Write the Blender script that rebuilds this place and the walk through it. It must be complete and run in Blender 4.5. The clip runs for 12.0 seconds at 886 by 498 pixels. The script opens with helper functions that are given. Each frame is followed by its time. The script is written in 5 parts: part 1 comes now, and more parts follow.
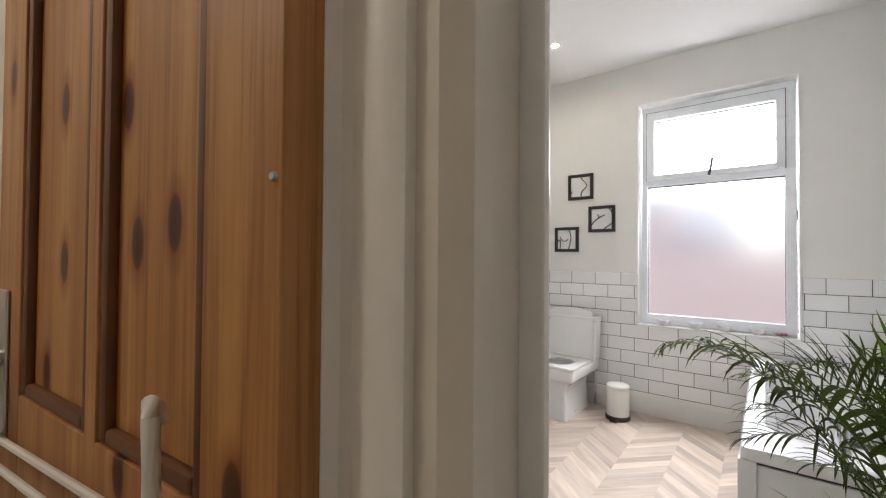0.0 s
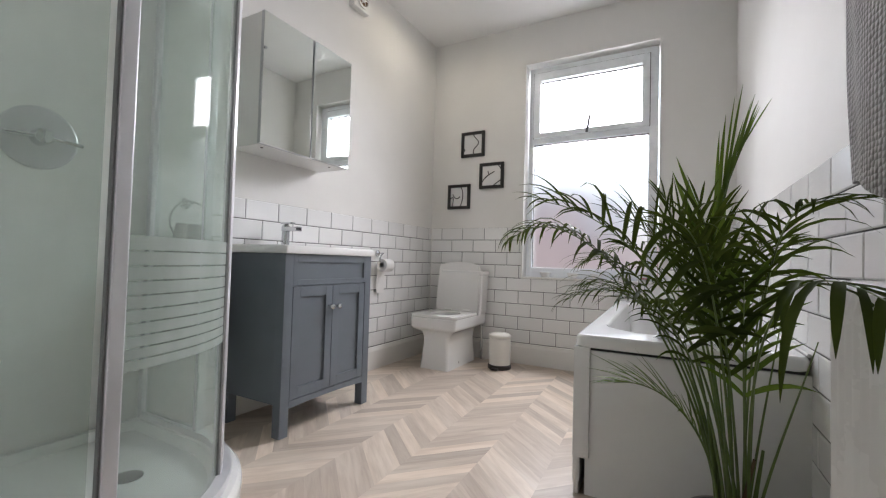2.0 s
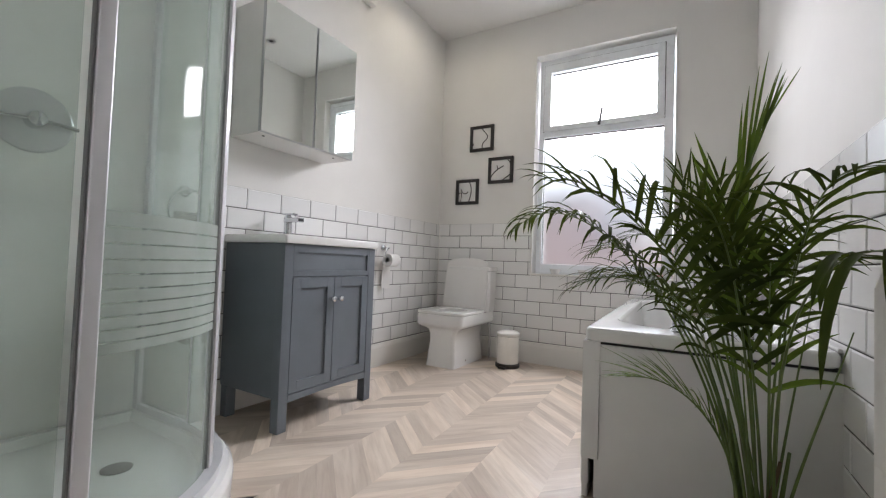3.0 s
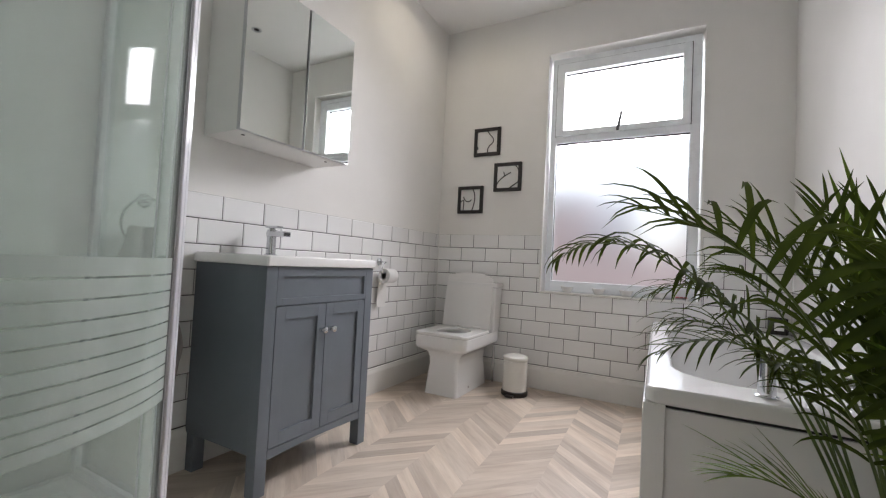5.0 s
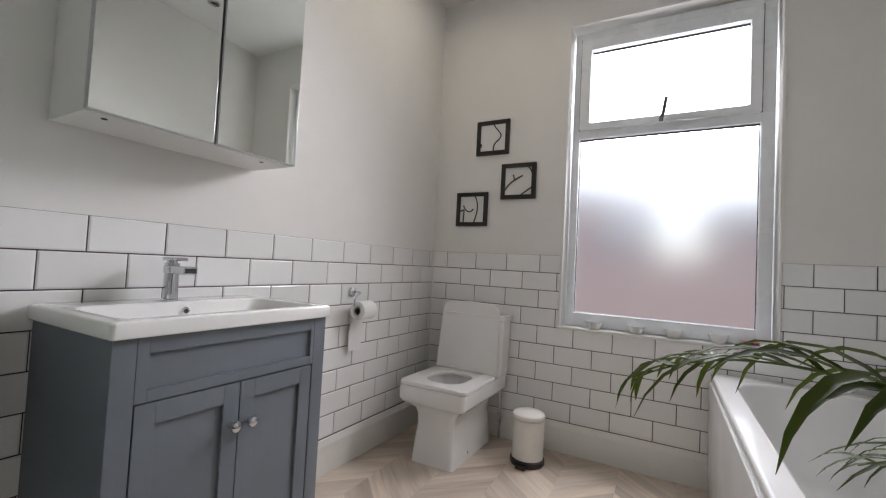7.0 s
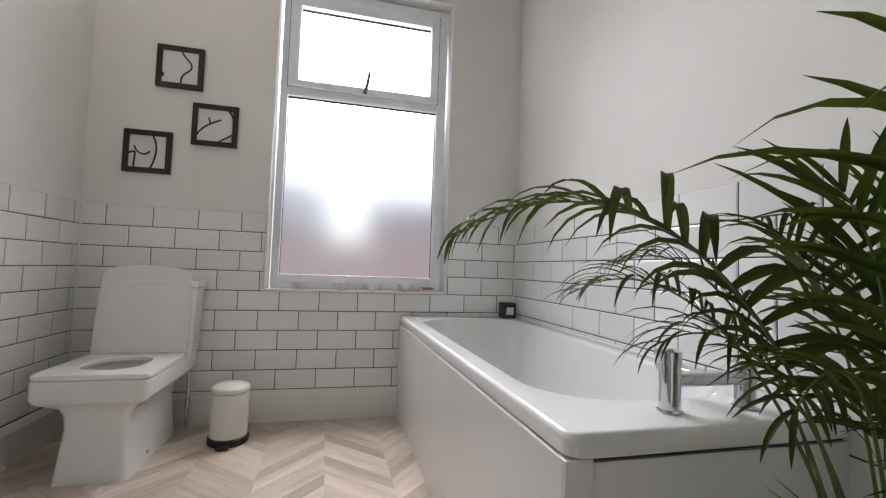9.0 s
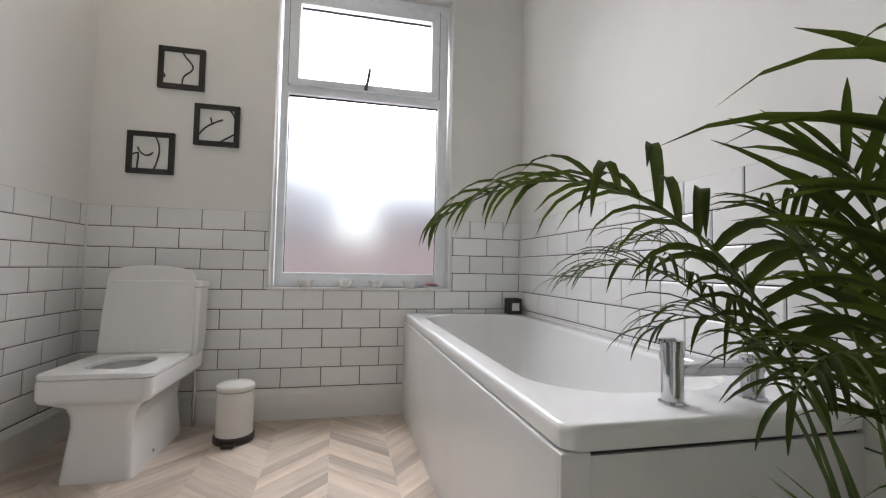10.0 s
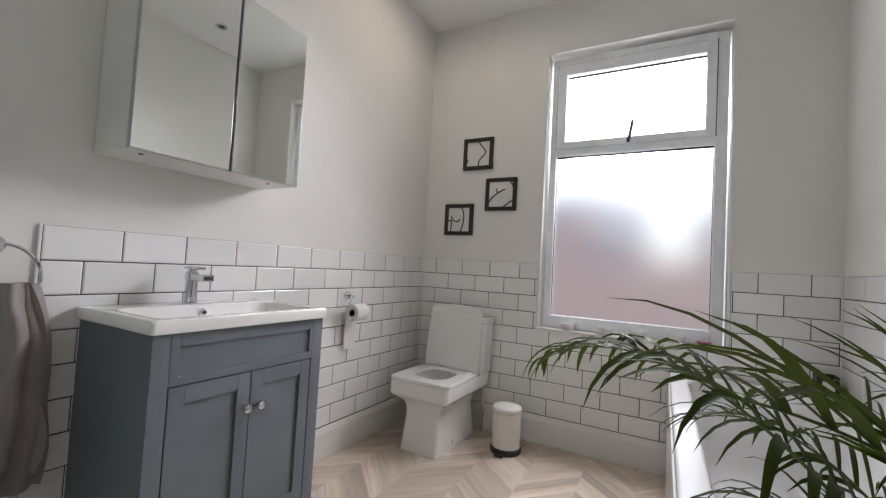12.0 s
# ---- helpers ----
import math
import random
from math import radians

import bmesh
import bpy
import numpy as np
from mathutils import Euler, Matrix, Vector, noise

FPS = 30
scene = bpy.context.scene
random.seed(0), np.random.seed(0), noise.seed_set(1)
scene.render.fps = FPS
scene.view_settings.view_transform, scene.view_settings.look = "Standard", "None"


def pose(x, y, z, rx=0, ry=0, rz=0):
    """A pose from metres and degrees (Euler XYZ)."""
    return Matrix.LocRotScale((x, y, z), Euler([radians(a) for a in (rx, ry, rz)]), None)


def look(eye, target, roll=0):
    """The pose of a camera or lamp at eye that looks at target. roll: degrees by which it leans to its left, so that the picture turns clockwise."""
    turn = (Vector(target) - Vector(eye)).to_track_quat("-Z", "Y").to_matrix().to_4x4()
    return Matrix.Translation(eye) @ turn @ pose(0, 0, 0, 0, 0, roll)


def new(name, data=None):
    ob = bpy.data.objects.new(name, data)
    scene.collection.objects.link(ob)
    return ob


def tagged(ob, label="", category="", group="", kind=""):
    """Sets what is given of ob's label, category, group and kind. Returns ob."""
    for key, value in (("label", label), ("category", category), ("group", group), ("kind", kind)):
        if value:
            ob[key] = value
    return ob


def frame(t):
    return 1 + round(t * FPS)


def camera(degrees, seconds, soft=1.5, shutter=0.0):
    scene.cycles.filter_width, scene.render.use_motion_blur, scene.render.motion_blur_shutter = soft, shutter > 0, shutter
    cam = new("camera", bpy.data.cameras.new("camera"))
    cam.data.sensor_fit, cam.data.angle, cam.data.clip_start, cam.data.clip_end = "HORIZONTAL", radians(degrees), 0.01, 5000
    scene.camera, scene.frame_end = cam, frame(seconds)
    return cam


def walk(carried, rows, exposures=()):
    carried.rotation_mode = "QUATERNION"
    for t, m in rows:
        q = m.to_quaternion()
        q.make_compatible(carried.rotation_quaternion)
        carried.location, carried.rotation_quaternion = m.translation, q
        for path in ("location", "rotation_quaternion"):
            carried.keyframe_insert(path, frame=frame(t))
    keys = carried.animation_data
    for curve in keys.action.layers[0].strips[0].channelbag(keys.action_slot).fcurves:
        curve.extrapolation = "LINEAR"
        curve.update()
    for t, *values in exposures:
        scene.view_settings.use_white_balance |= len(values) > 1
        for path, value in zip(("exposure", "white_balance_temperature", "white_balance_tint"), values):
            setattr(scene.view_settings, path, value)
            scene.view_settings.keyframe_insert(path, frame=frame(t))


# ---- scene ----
cam = camera(92.8, 12.0, soft=1.2)
PATH = [
    (0, (1.795, -3.669, 1.251), (0.54, -2.112, 1.284), 0.4),
    (0.5, (1.858, -3.581, 1.124), (0.781, -1.896, 1.161), 0.8),
    (1, (1.891, -3.497, 0.979), (0.907, -1.757, 1.027), 1.1),
    (1.5, (1.942, -3.451, 0.875), (0.988, -1.695, 0.929), 1.4),
    (2, (1.978, -3.391, 0.821), (1.019, -1.637, 0.88), 1.6),
    (2.5, (1.982, -3.34, 0.795), (1.003, -1.597, 0.858), 1.8),
    (3, (1.973, -3.312, 0.775), (0.967, -1.584, 0.84), 2.0),
    (5, (1.722, -3.1, 0.876), (0.77, -1.343, 0.947), 2.8),
    (5.5, (1.672, -2.914, 0.972), (0.691, -1.172, 1.045), 2.7),
    (6, (1.591, -2.693, 1.012), (0.548, -0.988, 1.08), 2.8),
    (6.5, (1.545, -2.567, 1.045), (0.434, -0.906, 1.116), 2.9),
    (8.5, (1.263, -2.454, 0.913), (1.49, -0.47, 1.017), 2.6),
    (9, (1.27, -2.469, 0.851), (1.74, -0.527, 0.947), 2.0),
    (9.5, (1.281, -2.493, 0.78), (1.847, -0.577, 0.878), 1.5),
    (10, (1.314, -2.455, 0.832), (1.736, -0.502, 0.925), 1.1),
    (10.5, (1.313, -2.426, 0.904), (1.254, -0.429, 1.001), 1.0),
    (11, (1.43, -2.48, 0.977), (0.854, -0.567, 1.072), 2.0),
    (11.5, (1.547, -2.58, 1.032), (0.692, -0.773, 1.111), 3.4),
    (12, (1.647, -2.674, 1.063), (0.674, -0.928, 1.148), 3.2),
]
walk(cam, [(t, look(eye, target, roll)) for t, eye, target, roll in PATH], [(0.0, 2.85, 6350, 9), (0.5, 2.45, 6250, 9), (1.2, 2.35, 6280, 9), (3.0, 2.33, 6330, 9), (5.5, 2.18, 6400, 10), (6.5, 2.06, 6400, 10), (8.5, 2.04, 6400, 10), (9.5, 2.23, 6420, 9), (10.5, 2.15, 6350, 9), (11.0, 2.10, 6380, 9), (12.0, 2.10, 6400, 10)])

# ---- light ----
world = bpy.data.worlds.new("sky")
scene.world = world
world.use_nodes = True
wn = world.node_tree
sky = wn.nodes.new("ShaderNodeTexSky")
sky.sky_type = "NISHITA"
sky.sun_disc = False
sky.sun_elevation = radians(48)
sky.sun_rotation = radians(100)
sky.air_density, sky.dust_density, sky.ozone_density = 1.0, 3.0, 0.0
wn.nodes["Background"].inputs["Strength"].default_value = 0.15
haze = wn.nodes.new("ShaderNodeHueSaturation")
haze.inputs["Saturation"].default_value = 0.35
wn.links.new(sky.outputs[0], haze.inputs["Color"])
wn.links.new(haze.outputs[0], wn.nodes["Background"].inputs["Color"])
sun = new("sun", bpy.data.lights.new("sun", "SUN"))
sun.data.energy, sun.data.angle, sun.data.color = 0.5, radians(14), (1.0, 0.96, 0.9)
sun.matrix_world = look((7, -1.5, 9), (0, 0, 0))

DOWNLIGHTS = [(0.47, -0.70), (1.97, -0.745), (0.60, -2.55), (1.80, -2.60)]
daylight = new("window_daylight", bpy.data.lights.new("window_daylight", "AREA"))
daylight.data.shape, daylight.data.size, daylight.data.size_y = "RECTANGLE", 0.96, 0.64
daylight.data.energy, daylight.data.color = 7.0, (0.98, 0.97, 1.02)
daylight.data.spread = radians(104)
daylight.matrix_world = look((1.380, 0.300, 2.190), (1.240, -0.700, 1.630))
# fill lamp added to brighten the landing; its real source is unknown
hall_fill_lamp = new("hall_fill_lamp", bpy.data.lights.new("hall_fill_lamp", "POINT"))
hall_fill_lamp.data.energy, hall_fill_lamp.data.color, hall_fill_lamp.data.shadow_soft_size = 2.1, (1.0, 0.88, 0.74), 0.08
hall_fill_lamp.matrix_world = pose(0.75, -4.45, 2.45)

# ---- materials ----
def shader(name):
    m = bpy.data.materials.new(name)
    m.use_nodes = True
    t = m.node_tree
    return m, t, t.nodes["Principled BSDF"]


def node(t, kind, **values):
    n = t.nodes.new("ShaderNode" + kind)
    for key, value in values.items():
        n.inputs[key.replace("_", " ")].default_value = value
    return n


def coords(t, scale=(1, 1, 1), kind="Object"):
    c = t.nodes.new("ShaderNodeTexCoord")
    mp = node(t, "Mapping", Scale=scale)
    t.links.new(c.outputs[kind], mp.inputs["Vector"])
    return mp.outputs["Vector"]


def ramp(t, fac, stops):
    r = t.nodes.new("ShaderNodeValToRGB")
    e = r.color_ramp.elements
    while len(e) < len(stops):
        e.new(0.5)
    for el, (p, c) in zip(e, stops):
        el.position, el.color = p, (*c, 1)
    t.links.new(fac, r.inputs["Fac"])
    return r.outputs["Color"]


def surface(name, colour, rough, vary=0.06, scale=3.0, grain=120.0, bump=0.05, metal=0.0, coat=0.0, rough_vary=0.08):
    """Paint, ceramic, metal: colour varied in broad patches, with fine grain in the relief and the gloss."""
    m, t, b = shader(name)
    at = coords(t)
    big = node(t, "TexNoise", Scale=scale, Detail=5.0, Roughness=0.6)
    fine = node(t, "TexNoise", Scale=grain, Detail=3.0)
    t.links.new(at, big.inputs["Vector"])
    t.links.new(at, fine.inputs["Vector"])
    lo = tuple(max(0, c * (1 - vary)) for c in colour)
    hi = tuple(min(1, c * (1 + vary)) for c in colour)
    t.links.new(ramp(t, big.outputs["Fac"], [(0.3, lo), (0.7, hi)]), b.inputs["Base Color"])
    mr = node(t, "MapRange", To_Min=max(0.02, rough - rough_vary), To_Max=min(1, rough + rough_vary))
    t.links.new(big.outputs["Fac"], mr.inputs["Value"])
    t.links.new(mr.outputs["Result"], b.inputs["Roughness"])
    if bump:
        bp = node(t, "Bump", Strength=bump, Distance=0.002)
        t.links.new(fine.outputs["Fac"], bp.inputs["Height"])
        t.links.new(bp.outputs["Normal"], b.inputs["Normal"])
    b.inputs["Metallic"].default_value = metal
    b.inputs["Coat Weight"].default_value = coat
    b.inputs["Coat Roughness"].default_value = 0.08
    return m


def plank_material():
    m, t, b = shader("oak_vinyl")
    at = coords(t, (1, 1, 1))
    info = t.nodes.new("ShaderNodeObjectInfo")
    off = t.nodes.new("ShaderNodeVectorMath")
    off.operation = "MULTIPLY_ADD"
    comb = t.nodes.new("ShaderNodeCombineXYZ")
    for k in range(3):
        t.links.new(info.outputs["Random"], comb.inputs[k])
    off.inputs[1].default_value = (17.0, 31.0, 9.0)
    t.links.new(comb.outputs[0], off.inputs[0])
    t.links.new(at, off.inputs[2])
    st = node(t, "Mapping", Scale=(4.0, 42.0, 1.0))
    t.links.new(off.outputs[0], st.inputs["Vector"])
    grain = node(t, "TexNoise", Scale=1.0, Detail=8.0, Roughness=0.65, Distortion=0.6)
    t.links.new(st.outputs[0], grain.inputs["Vector"])
    st2 = node(t, "Mapping", Scale=(2.0, 14.0, 1.0))
    t.links.new(off.outputs[0], st2.inputs["Vector"])
    bands = node(t, "TexNoise", Scale=1.0, Detail=3.0, Distortion=1.0)
    t.links.new(st2.outputs[0], bands.inputs["Vector"])
    a = ramp(t, grain.outputs["Fac"], [(0.24, (0.50, 0.425, 0.355)), (0.52, (0.63, 0.555, 0.480)), (0.78, (0.70, 0.632, 0.562))])
    c = ramp(t, bands.outputs["Fac"], [(0.3, (0.84, 0.81, 0.79)), (0.6, (1, 1, 1))])
    tone = ramp(t, info.outputs["Random"], [(0.0, (0.74, 0.71, 0.68)), (0.3, (0.88, 0.85, 0.82)), (0.6, (1.01, 0.99, 0.96)), (1.0, (1.20, 1.16, 1.11))])
    mul = t.nodes.new("ShaderNodeMix")
    mul.data_type, mul.blend_type = "RGBA", "MULTIPLY"
    mul.inputs[0].default_value = 1.0
    mul2 = t.nodes.new("ShaderNodeMix")
    mul2.data_type, mul2.blend_type = "RGBA", "MULTIPLY"
    mul2.inputs[0].default_value = 1.0
    t.links.new(a, mul.inputs[6])
    t.links.new(c, mul.inputs[7])
    t.links.new(mul.outputs[2], mul2.inputs[6])
    t.links.new(tone, mul2.inputs[7])
    t.links.new(mul2.outputs[2], b.inputs["Base Color"])
    b.inputs["Roughness"].default_value = 0.32
    bp = node(t, "Bump", Strength=0.18, Distance=0.001)
    t.links.new(grain.outputs["Fac"], bp.inputs["Height"])
    t.links.new(bp.outputs["Normal"], b.inputs["Normal"])
    return m


def pine_material():
    m, t, b = shader("knotty_pine")
    at = coords(t)
    st = node(t, "Mapping", Scale=(16.0, 16.0, 0.9))
    t.links.new(at, st.inputs["Vector"])
    broad = node(t, "TexNoise", Scale=1.0, Detail=5.0, Roughness=0.6, Distortion=1.2)
    t.links.new(st.outputs[0], broad.inputs["Vector"])
    fs = node(t, "Mapping", Scale=(150.0, 150.0, 3.0))
    t.links.new(at, fs.inputs["Vector"])
    fine = node(t, "TexNoise", Scale=1.0, Detail=4.0, Roughness=0.6, Distortion=0.4)
    t.links.new(fs.outputs[0], fine.inputs["Vector"])
    ks = node(t, "Mapping", Scale=(13.0, 1.0, 6.0), Rotation=(radians(-90), 0, 0), Location=(3.72, 1.3, 0.0))
    t.links.new(at, ks.inputs["Vector"])
    knots = node(t, "TexVoronoi", Scale=1.0, Randomness=1.0)
    knots.voronoi_dimensions = "2D"
    t.links.new(ks.outputs[0], knots.inputs["Vector"])
    pick = t.nodes.new("ShaderNodeSeparateColor")
    t.links.new(knots.outputs["Color"], pick.inputs[0])
    some = t.nodes.new("ShaderNodeMath")
    some.operation = "GREATER_THAN"
    some.inputs[1].default_value = 0.62
    t.links.new(pick.outputs[0], some.inputs[0])
    spot = t.nodes.new("ShaderNodeMath")
    spot.operation = "ADD"
    t.links.new(knots.outputs["Distance"], spot.inputs[0])
    t.links.new(some.outputs[0], spot.inputs[1])
    wood = ramp(t, broad.outputs["Fac"], [(0.25, (0.24, 0.088, 0.022)), (0.45, (0.39, 0.175, 0.052)), (0.62, (0.48, 0.245, 0.082)), (0.78, (0.57, 0.32, 0.12))])
    streak = ramp(t, fine.outputs["Fac"], [(0.30, (0.70, 0.62, 0.55)), (0.50, (1, 1, 1)), (0.75, (1.08, 1.08, 1.05))])
    dark = ramp(t, spot.outputs[0], [(0.07, (0.14, 0.08, 0.06)), (0.115, (0.24, 0.13, 0.09)), (0.14, (0.66, 0.50, 0.40)), (0.26, (1, 1, 1))])
    mul = t.nodes.new("ShaderNodeMix")
    mul.data_type, mul.blend_type = "RGBA", "MULTIPLY"
    mul.inputs[0].default_value = 1.0
    t.links.new(wood, mul.inputs[6])
    t.links.new(dark, mul.inputs[7])
    mul2 = t.nodes.new("ShaderNodeMix")
    mul2.data_type, mul2.blend_type = "RGBA", "MULTIPLY"
    mul2.inputs[0].default_value = 1.0
    t.links.new(mul.outputs[2], mul2.inputs[6])
    t.links.new(streak, mul2.inputs[7])
    t.links.new(mul2.outputs[2], b.inputs["Base Color"])
    b.inputs["Roughness"].default_value = 0.45
    bp = node(t, "Bump", Strength=0.15, Distance=0.001)
    t.links.new(fine.outputs["Fac"], bp.inputs["Height"])
    t.links.new(bp.outputs["Normal"], b.inputs["Normal"])
    return m


def tile_material():
    m, t, b = shader("white_glazed_tile")
    at = coords(t)
    info = t.nodes.new("ShaderNodeObjectInfo")
    b.inputs["Roughness"].default_value = 0.14
    wave = node(t, "TexNoise", Scale=14.0, Detail=2.0)
    t.links.new(at, wave.inputs["Vector"])
    t.links.new(ramp(t, info.outputs["Random"], [(0.0, (0.79, 0.785, 0.775)), (1.0, (0.86, 0.855, 0.845))]), b.inputs["Base Color"])
    bp = node(t, "Bump", Strength=0.10, Distance=0.004)
    t.links.new(wave.outputs["Fac"], bp.inputs["Height"])
    t.links.new(bp.outputs["Normal"], b.inputs["Normal"])
    return m


def frosted_glass():
    m, t, b = shader("frosted_glass")
    b.inputs["Base Color"].default_value = (0.70, 0.69, 0.69, 1)
    b.inputs["Transmission Weight"].default_value = 1.0
    b.inputs["Roughness"].default_value = 0.32
    b.inputs["IOR"].default_value = 1.3
    at = coords(t)
    n1 = node(t, "TexNoise", Scale=260.0, Detail=2.0)
    t.links.new(at, n1.inputs["Vector"])
    bp = node(t, "Bump", Strength=0.06, Distance=0.001)
    t.links.new(n1.outputs["Fac"], bp.inputs["Height"])
    t.links.new(bp.outputs["Normal"], b.inputs["Normal"])
    return m


def clear_glass(name, tint, haze):
    """Thin safety glass: tinted see-through, a little patchy pale haze, gloss by Fresnel."""
    m, t, b = shader(name)
    out = t.nodes["Material Output"]
    tr = t.nodes.new("ShaderNodeBsdfTransparent")
    tr.inputs["Color"].default_value = (*tint, 1)
    df = t.nodes.new("ShaderNodeBsdfDiffuse")
    df.inputs["Color"].default_value = (0.70, 0.75, 0.715, 1)
    mix = t.nodes.new("ShaderNodeMixShader")
    at = coords(t, (1, 1, 0.4))
    ns = node(t, "TexNoise", Scale=5.0, Detail=6.0)
    t.links.new(at, ns.inputs["Vector"])
    mr = node(t, "MapRange", To_Min=haze * 0.5, To_Max=haze * 1.5)
    t.links.new(ns.outputs["Fac"], mr.inputs["Value"])
    t.links.new(mr.outputs["Result"], mix.inputs[0])
    t.links.new(tr.outputs[0], mix.inputs[1])
    t.links.new(df.outputs[0], mix.inputs[2])
    gl = t.nodes.new("ShaderNodeBsdfGlossy")
    gl.inputs["Roughness"].default_value = 0.02
    lw = t.nodes.new("ShaderNodeLayerWeight")
    lw.inputs["Blend"].default_value = 0.5
    steep = t.nodes.new("ShaderNodeMath")
    steep.operation = "POWER"
    steep.inputs[1].default_value = 5.0
    t.links.new(lw.outputs["Facing"], steep.inputs[0])
    fr = node(t, "MapRange", To_Min=0.022, To_Max=0.5)
    t.links.new(steep.outputs[0], fr.inputs["Value"])
    mix2 = t.nodes.new("ShaderNodeMixShader")
    t.links.new(fr.outputs["Result"], mix2.inputs[0])
    t.links.new(mix.outputs[0], mix2.inputs[1])
    t.links.new(gl.outputs[0], mix2.inputs[2])
    t.links.new(mix2.outputs[0], out.inputs["Surface"])
    return m


def leaf_material(name, lo, mid, hi):
    m, t, b = shader(name)
    at = coords(t)
    geo = t.nodes.new("ShaderNodeNewGeometry")
    info = t.nodes.new("ShaderNodeObjectInfo")
    add = t.nodes.new("ShaderNodeMath")
    add.operation = "ADD"
    t.links.new(geo.outputs["Random Per Island"], add.inputs[0])
    t.links.new(info.outputs["Random"], add.inputs[1])
    half = t.nodes.new("ShaderNodeMath")
    half.operation = "MULTIPLY"
    half.inputs[1].default_value = 0.5
    t.links.new(add.outputs[0], half.inputs[0])
    ns = node(t, "TexNoise", Scale=9.0, Detail=4.0)
    t.links.new(at, ns.inputs["Vector"])
    mx = t.nodes.new("ShaderNodeMix")
    mx.data_type, mx.blend_type = "RGBA", "MULTIPLY"
    mx.inputs[0].default_value = 1.0
    t.links.new(ramp(t, half.outputs[0], [(0.1, lo), (0.5, mid), (0.9, hi)]), mx.inputs[6])
    t.links.new(ramp(t, ns.outputs["Fac"], [(0.3, (0.7, 0.75, 0.7)), (0.7, (1.1, 1.1, 1.0))]), mx.inputs[7])
    t.links.new(mx.outputs[2], b.inputs["Base Color"])
    b.inputs["Roughness"].default_value = 0.6
    b.inputs["Specular IOR Level"].default_value = 0.14
    out = t.nodes["Material Output"]
    tl = t.nodes.new("ShaderNodeBsdfTranslucent")
    tl.inputs["Color"].default_value = (0.12, 0.17, 0.02, 1)
    mix = t.nodes.new("ShaderNodeMixShader")
    mix.inputs[0].default_value = 0.22
    t.links.new(b.outputs[0], mix.inputs[1])
    t.links.new(tl.outputs[0], mix.inputs[2])
    t.links.new(mix.outputs[0], out.inputs["Surface"])
    return m


def cloth(name, colour, cell, depth):
    """Woven towelling: little raised cells over broad creases."""
    m, t, b = shader(name)
    at = coords(t)
    vo = node(t, "TexVoronoi", Scale=cell, Randomness=0.35)
    ns = node(t, "TexNoise", Scale=11.0, Detail=5.0)
    t.links.new(at, vo.inputs["Vector"])
    t.links.new(at, ns.inputs["Vector"])
    t.links.new(ramp(t, ns.outputs["Fac"], [(0.3, tuple(c * 0.8 for c in colour)), (0.7, tuple(c * 1.15 for c in colour))]), b.inputs["Base Color"])
    b.inputs["Roughness"].default_value = 0.95
    b.inputs["Sheen Weight"].default_value = 0.3
    bp = node(t, "Bump", Strength=0.9, Distance=depth)
    bp.invert = True
    t.links.new(vo.outputs["Distance"], bp.inputs["Height"])
    t.links.new(bp.outputs["Normal"], b.inputs["Normal"])
    return m


def brick_material():
    m, t, b = shader("red_brick")
    at = coords(t)
    br = node(t, "TexBrick", Scale=1.0, Brick_Width=0.225, Row_Height=0.075, Mortar_Size=0.008)
    br.inputs["Color1"].default_value = (0.26, 0.19, 0.205, 1)
    br.inputs["Color2"].default_value = (0.30, 0.215, 0.225, 1)
    br.inputs["Mortar"].default_value = (0.4, 0.36, 0.32, 1)
    sw = node(t, "Mapping", Rotation=(radians(90), 0, 0))
    t.links.new(at, sw.inputs["Vector"])
    t.links.new(sw.outputs[0], br.inputs["Vector"])
    t.links.new(br.outputs["Color"], b.inputs["Base Color"])
    b.inputs["Roughness"].default_value = 0.9
    return m


PAINT = surface("warm_white_wall_paint", (0.777, 0.764, 0.736), 0.75, 0.03, 1.6, 180, 0.12)
CEIL = surface("white_ceiling_paint", (0.82, 0.81, 0.79), 0.85, 0.02, 1.2, 160, 0.08)
HALLPAINT = surface("cream_wall_paint", (0.70, 0.66, 0.60), 0.8, 0.04, 1.6, 160, 0.12)
GLOSS = surface("white_gloss_woodwork", (0.78, 0.765, 0.735), 0.32, 0.03, 4, 60, 0.10)
LINING = surface("cream_gloss_lining", (0.62, 0.575, 0.51), 0.55, 0.04, 5, 60, 0.12)
TILE = tile_material()
GROUT = surface("dark_grey_grout", (0.045, 0.043, 0.042), 0.9, 0.2, 12, 300, 0.3)
PLANK = plank_material()
PINE = pine_material()
DARKPINE = surface("dark_brown_pine", (0.13, 0.048, 0.014), 0.4, 0.25, 14, 60, 0.1)
GREYPAINT = surface("slate_grey_cabinet_paint", (0.148, 0.167, 0.194), 0.42, 0.05, 5, 90, 0.06)
CERAMIC = surface("white_glazed_ceramic", (0.83, 0.825, 0.81), 0.09, 0.015, 3, 40, 0.0, coat=0.5, rough_vary=0.03)
ACRYLIC = surface("white_bath_acrylic", (0.82, 0.82, 0.81), 0.13, 0.015, 3, 30, 0.0, coat=0.4, rough_vary=0.04)
PANEL = surface("white_bath_panel", (0.76, 0.755, 0.745), 0.2, 0.02, 3, 40, 0.03)
SEATPLASTIC = surface("white_seat_plastic", (0.80, 0.79, 0.77), 0.22, 0.02, 4, 40, 0.0)
CHROME = surface("polished_chrome", (0.62, 0.63, 0.65), 0.08, 0.05, 8, 90, 0.0, metal=1.0, rough_vary=0.04)
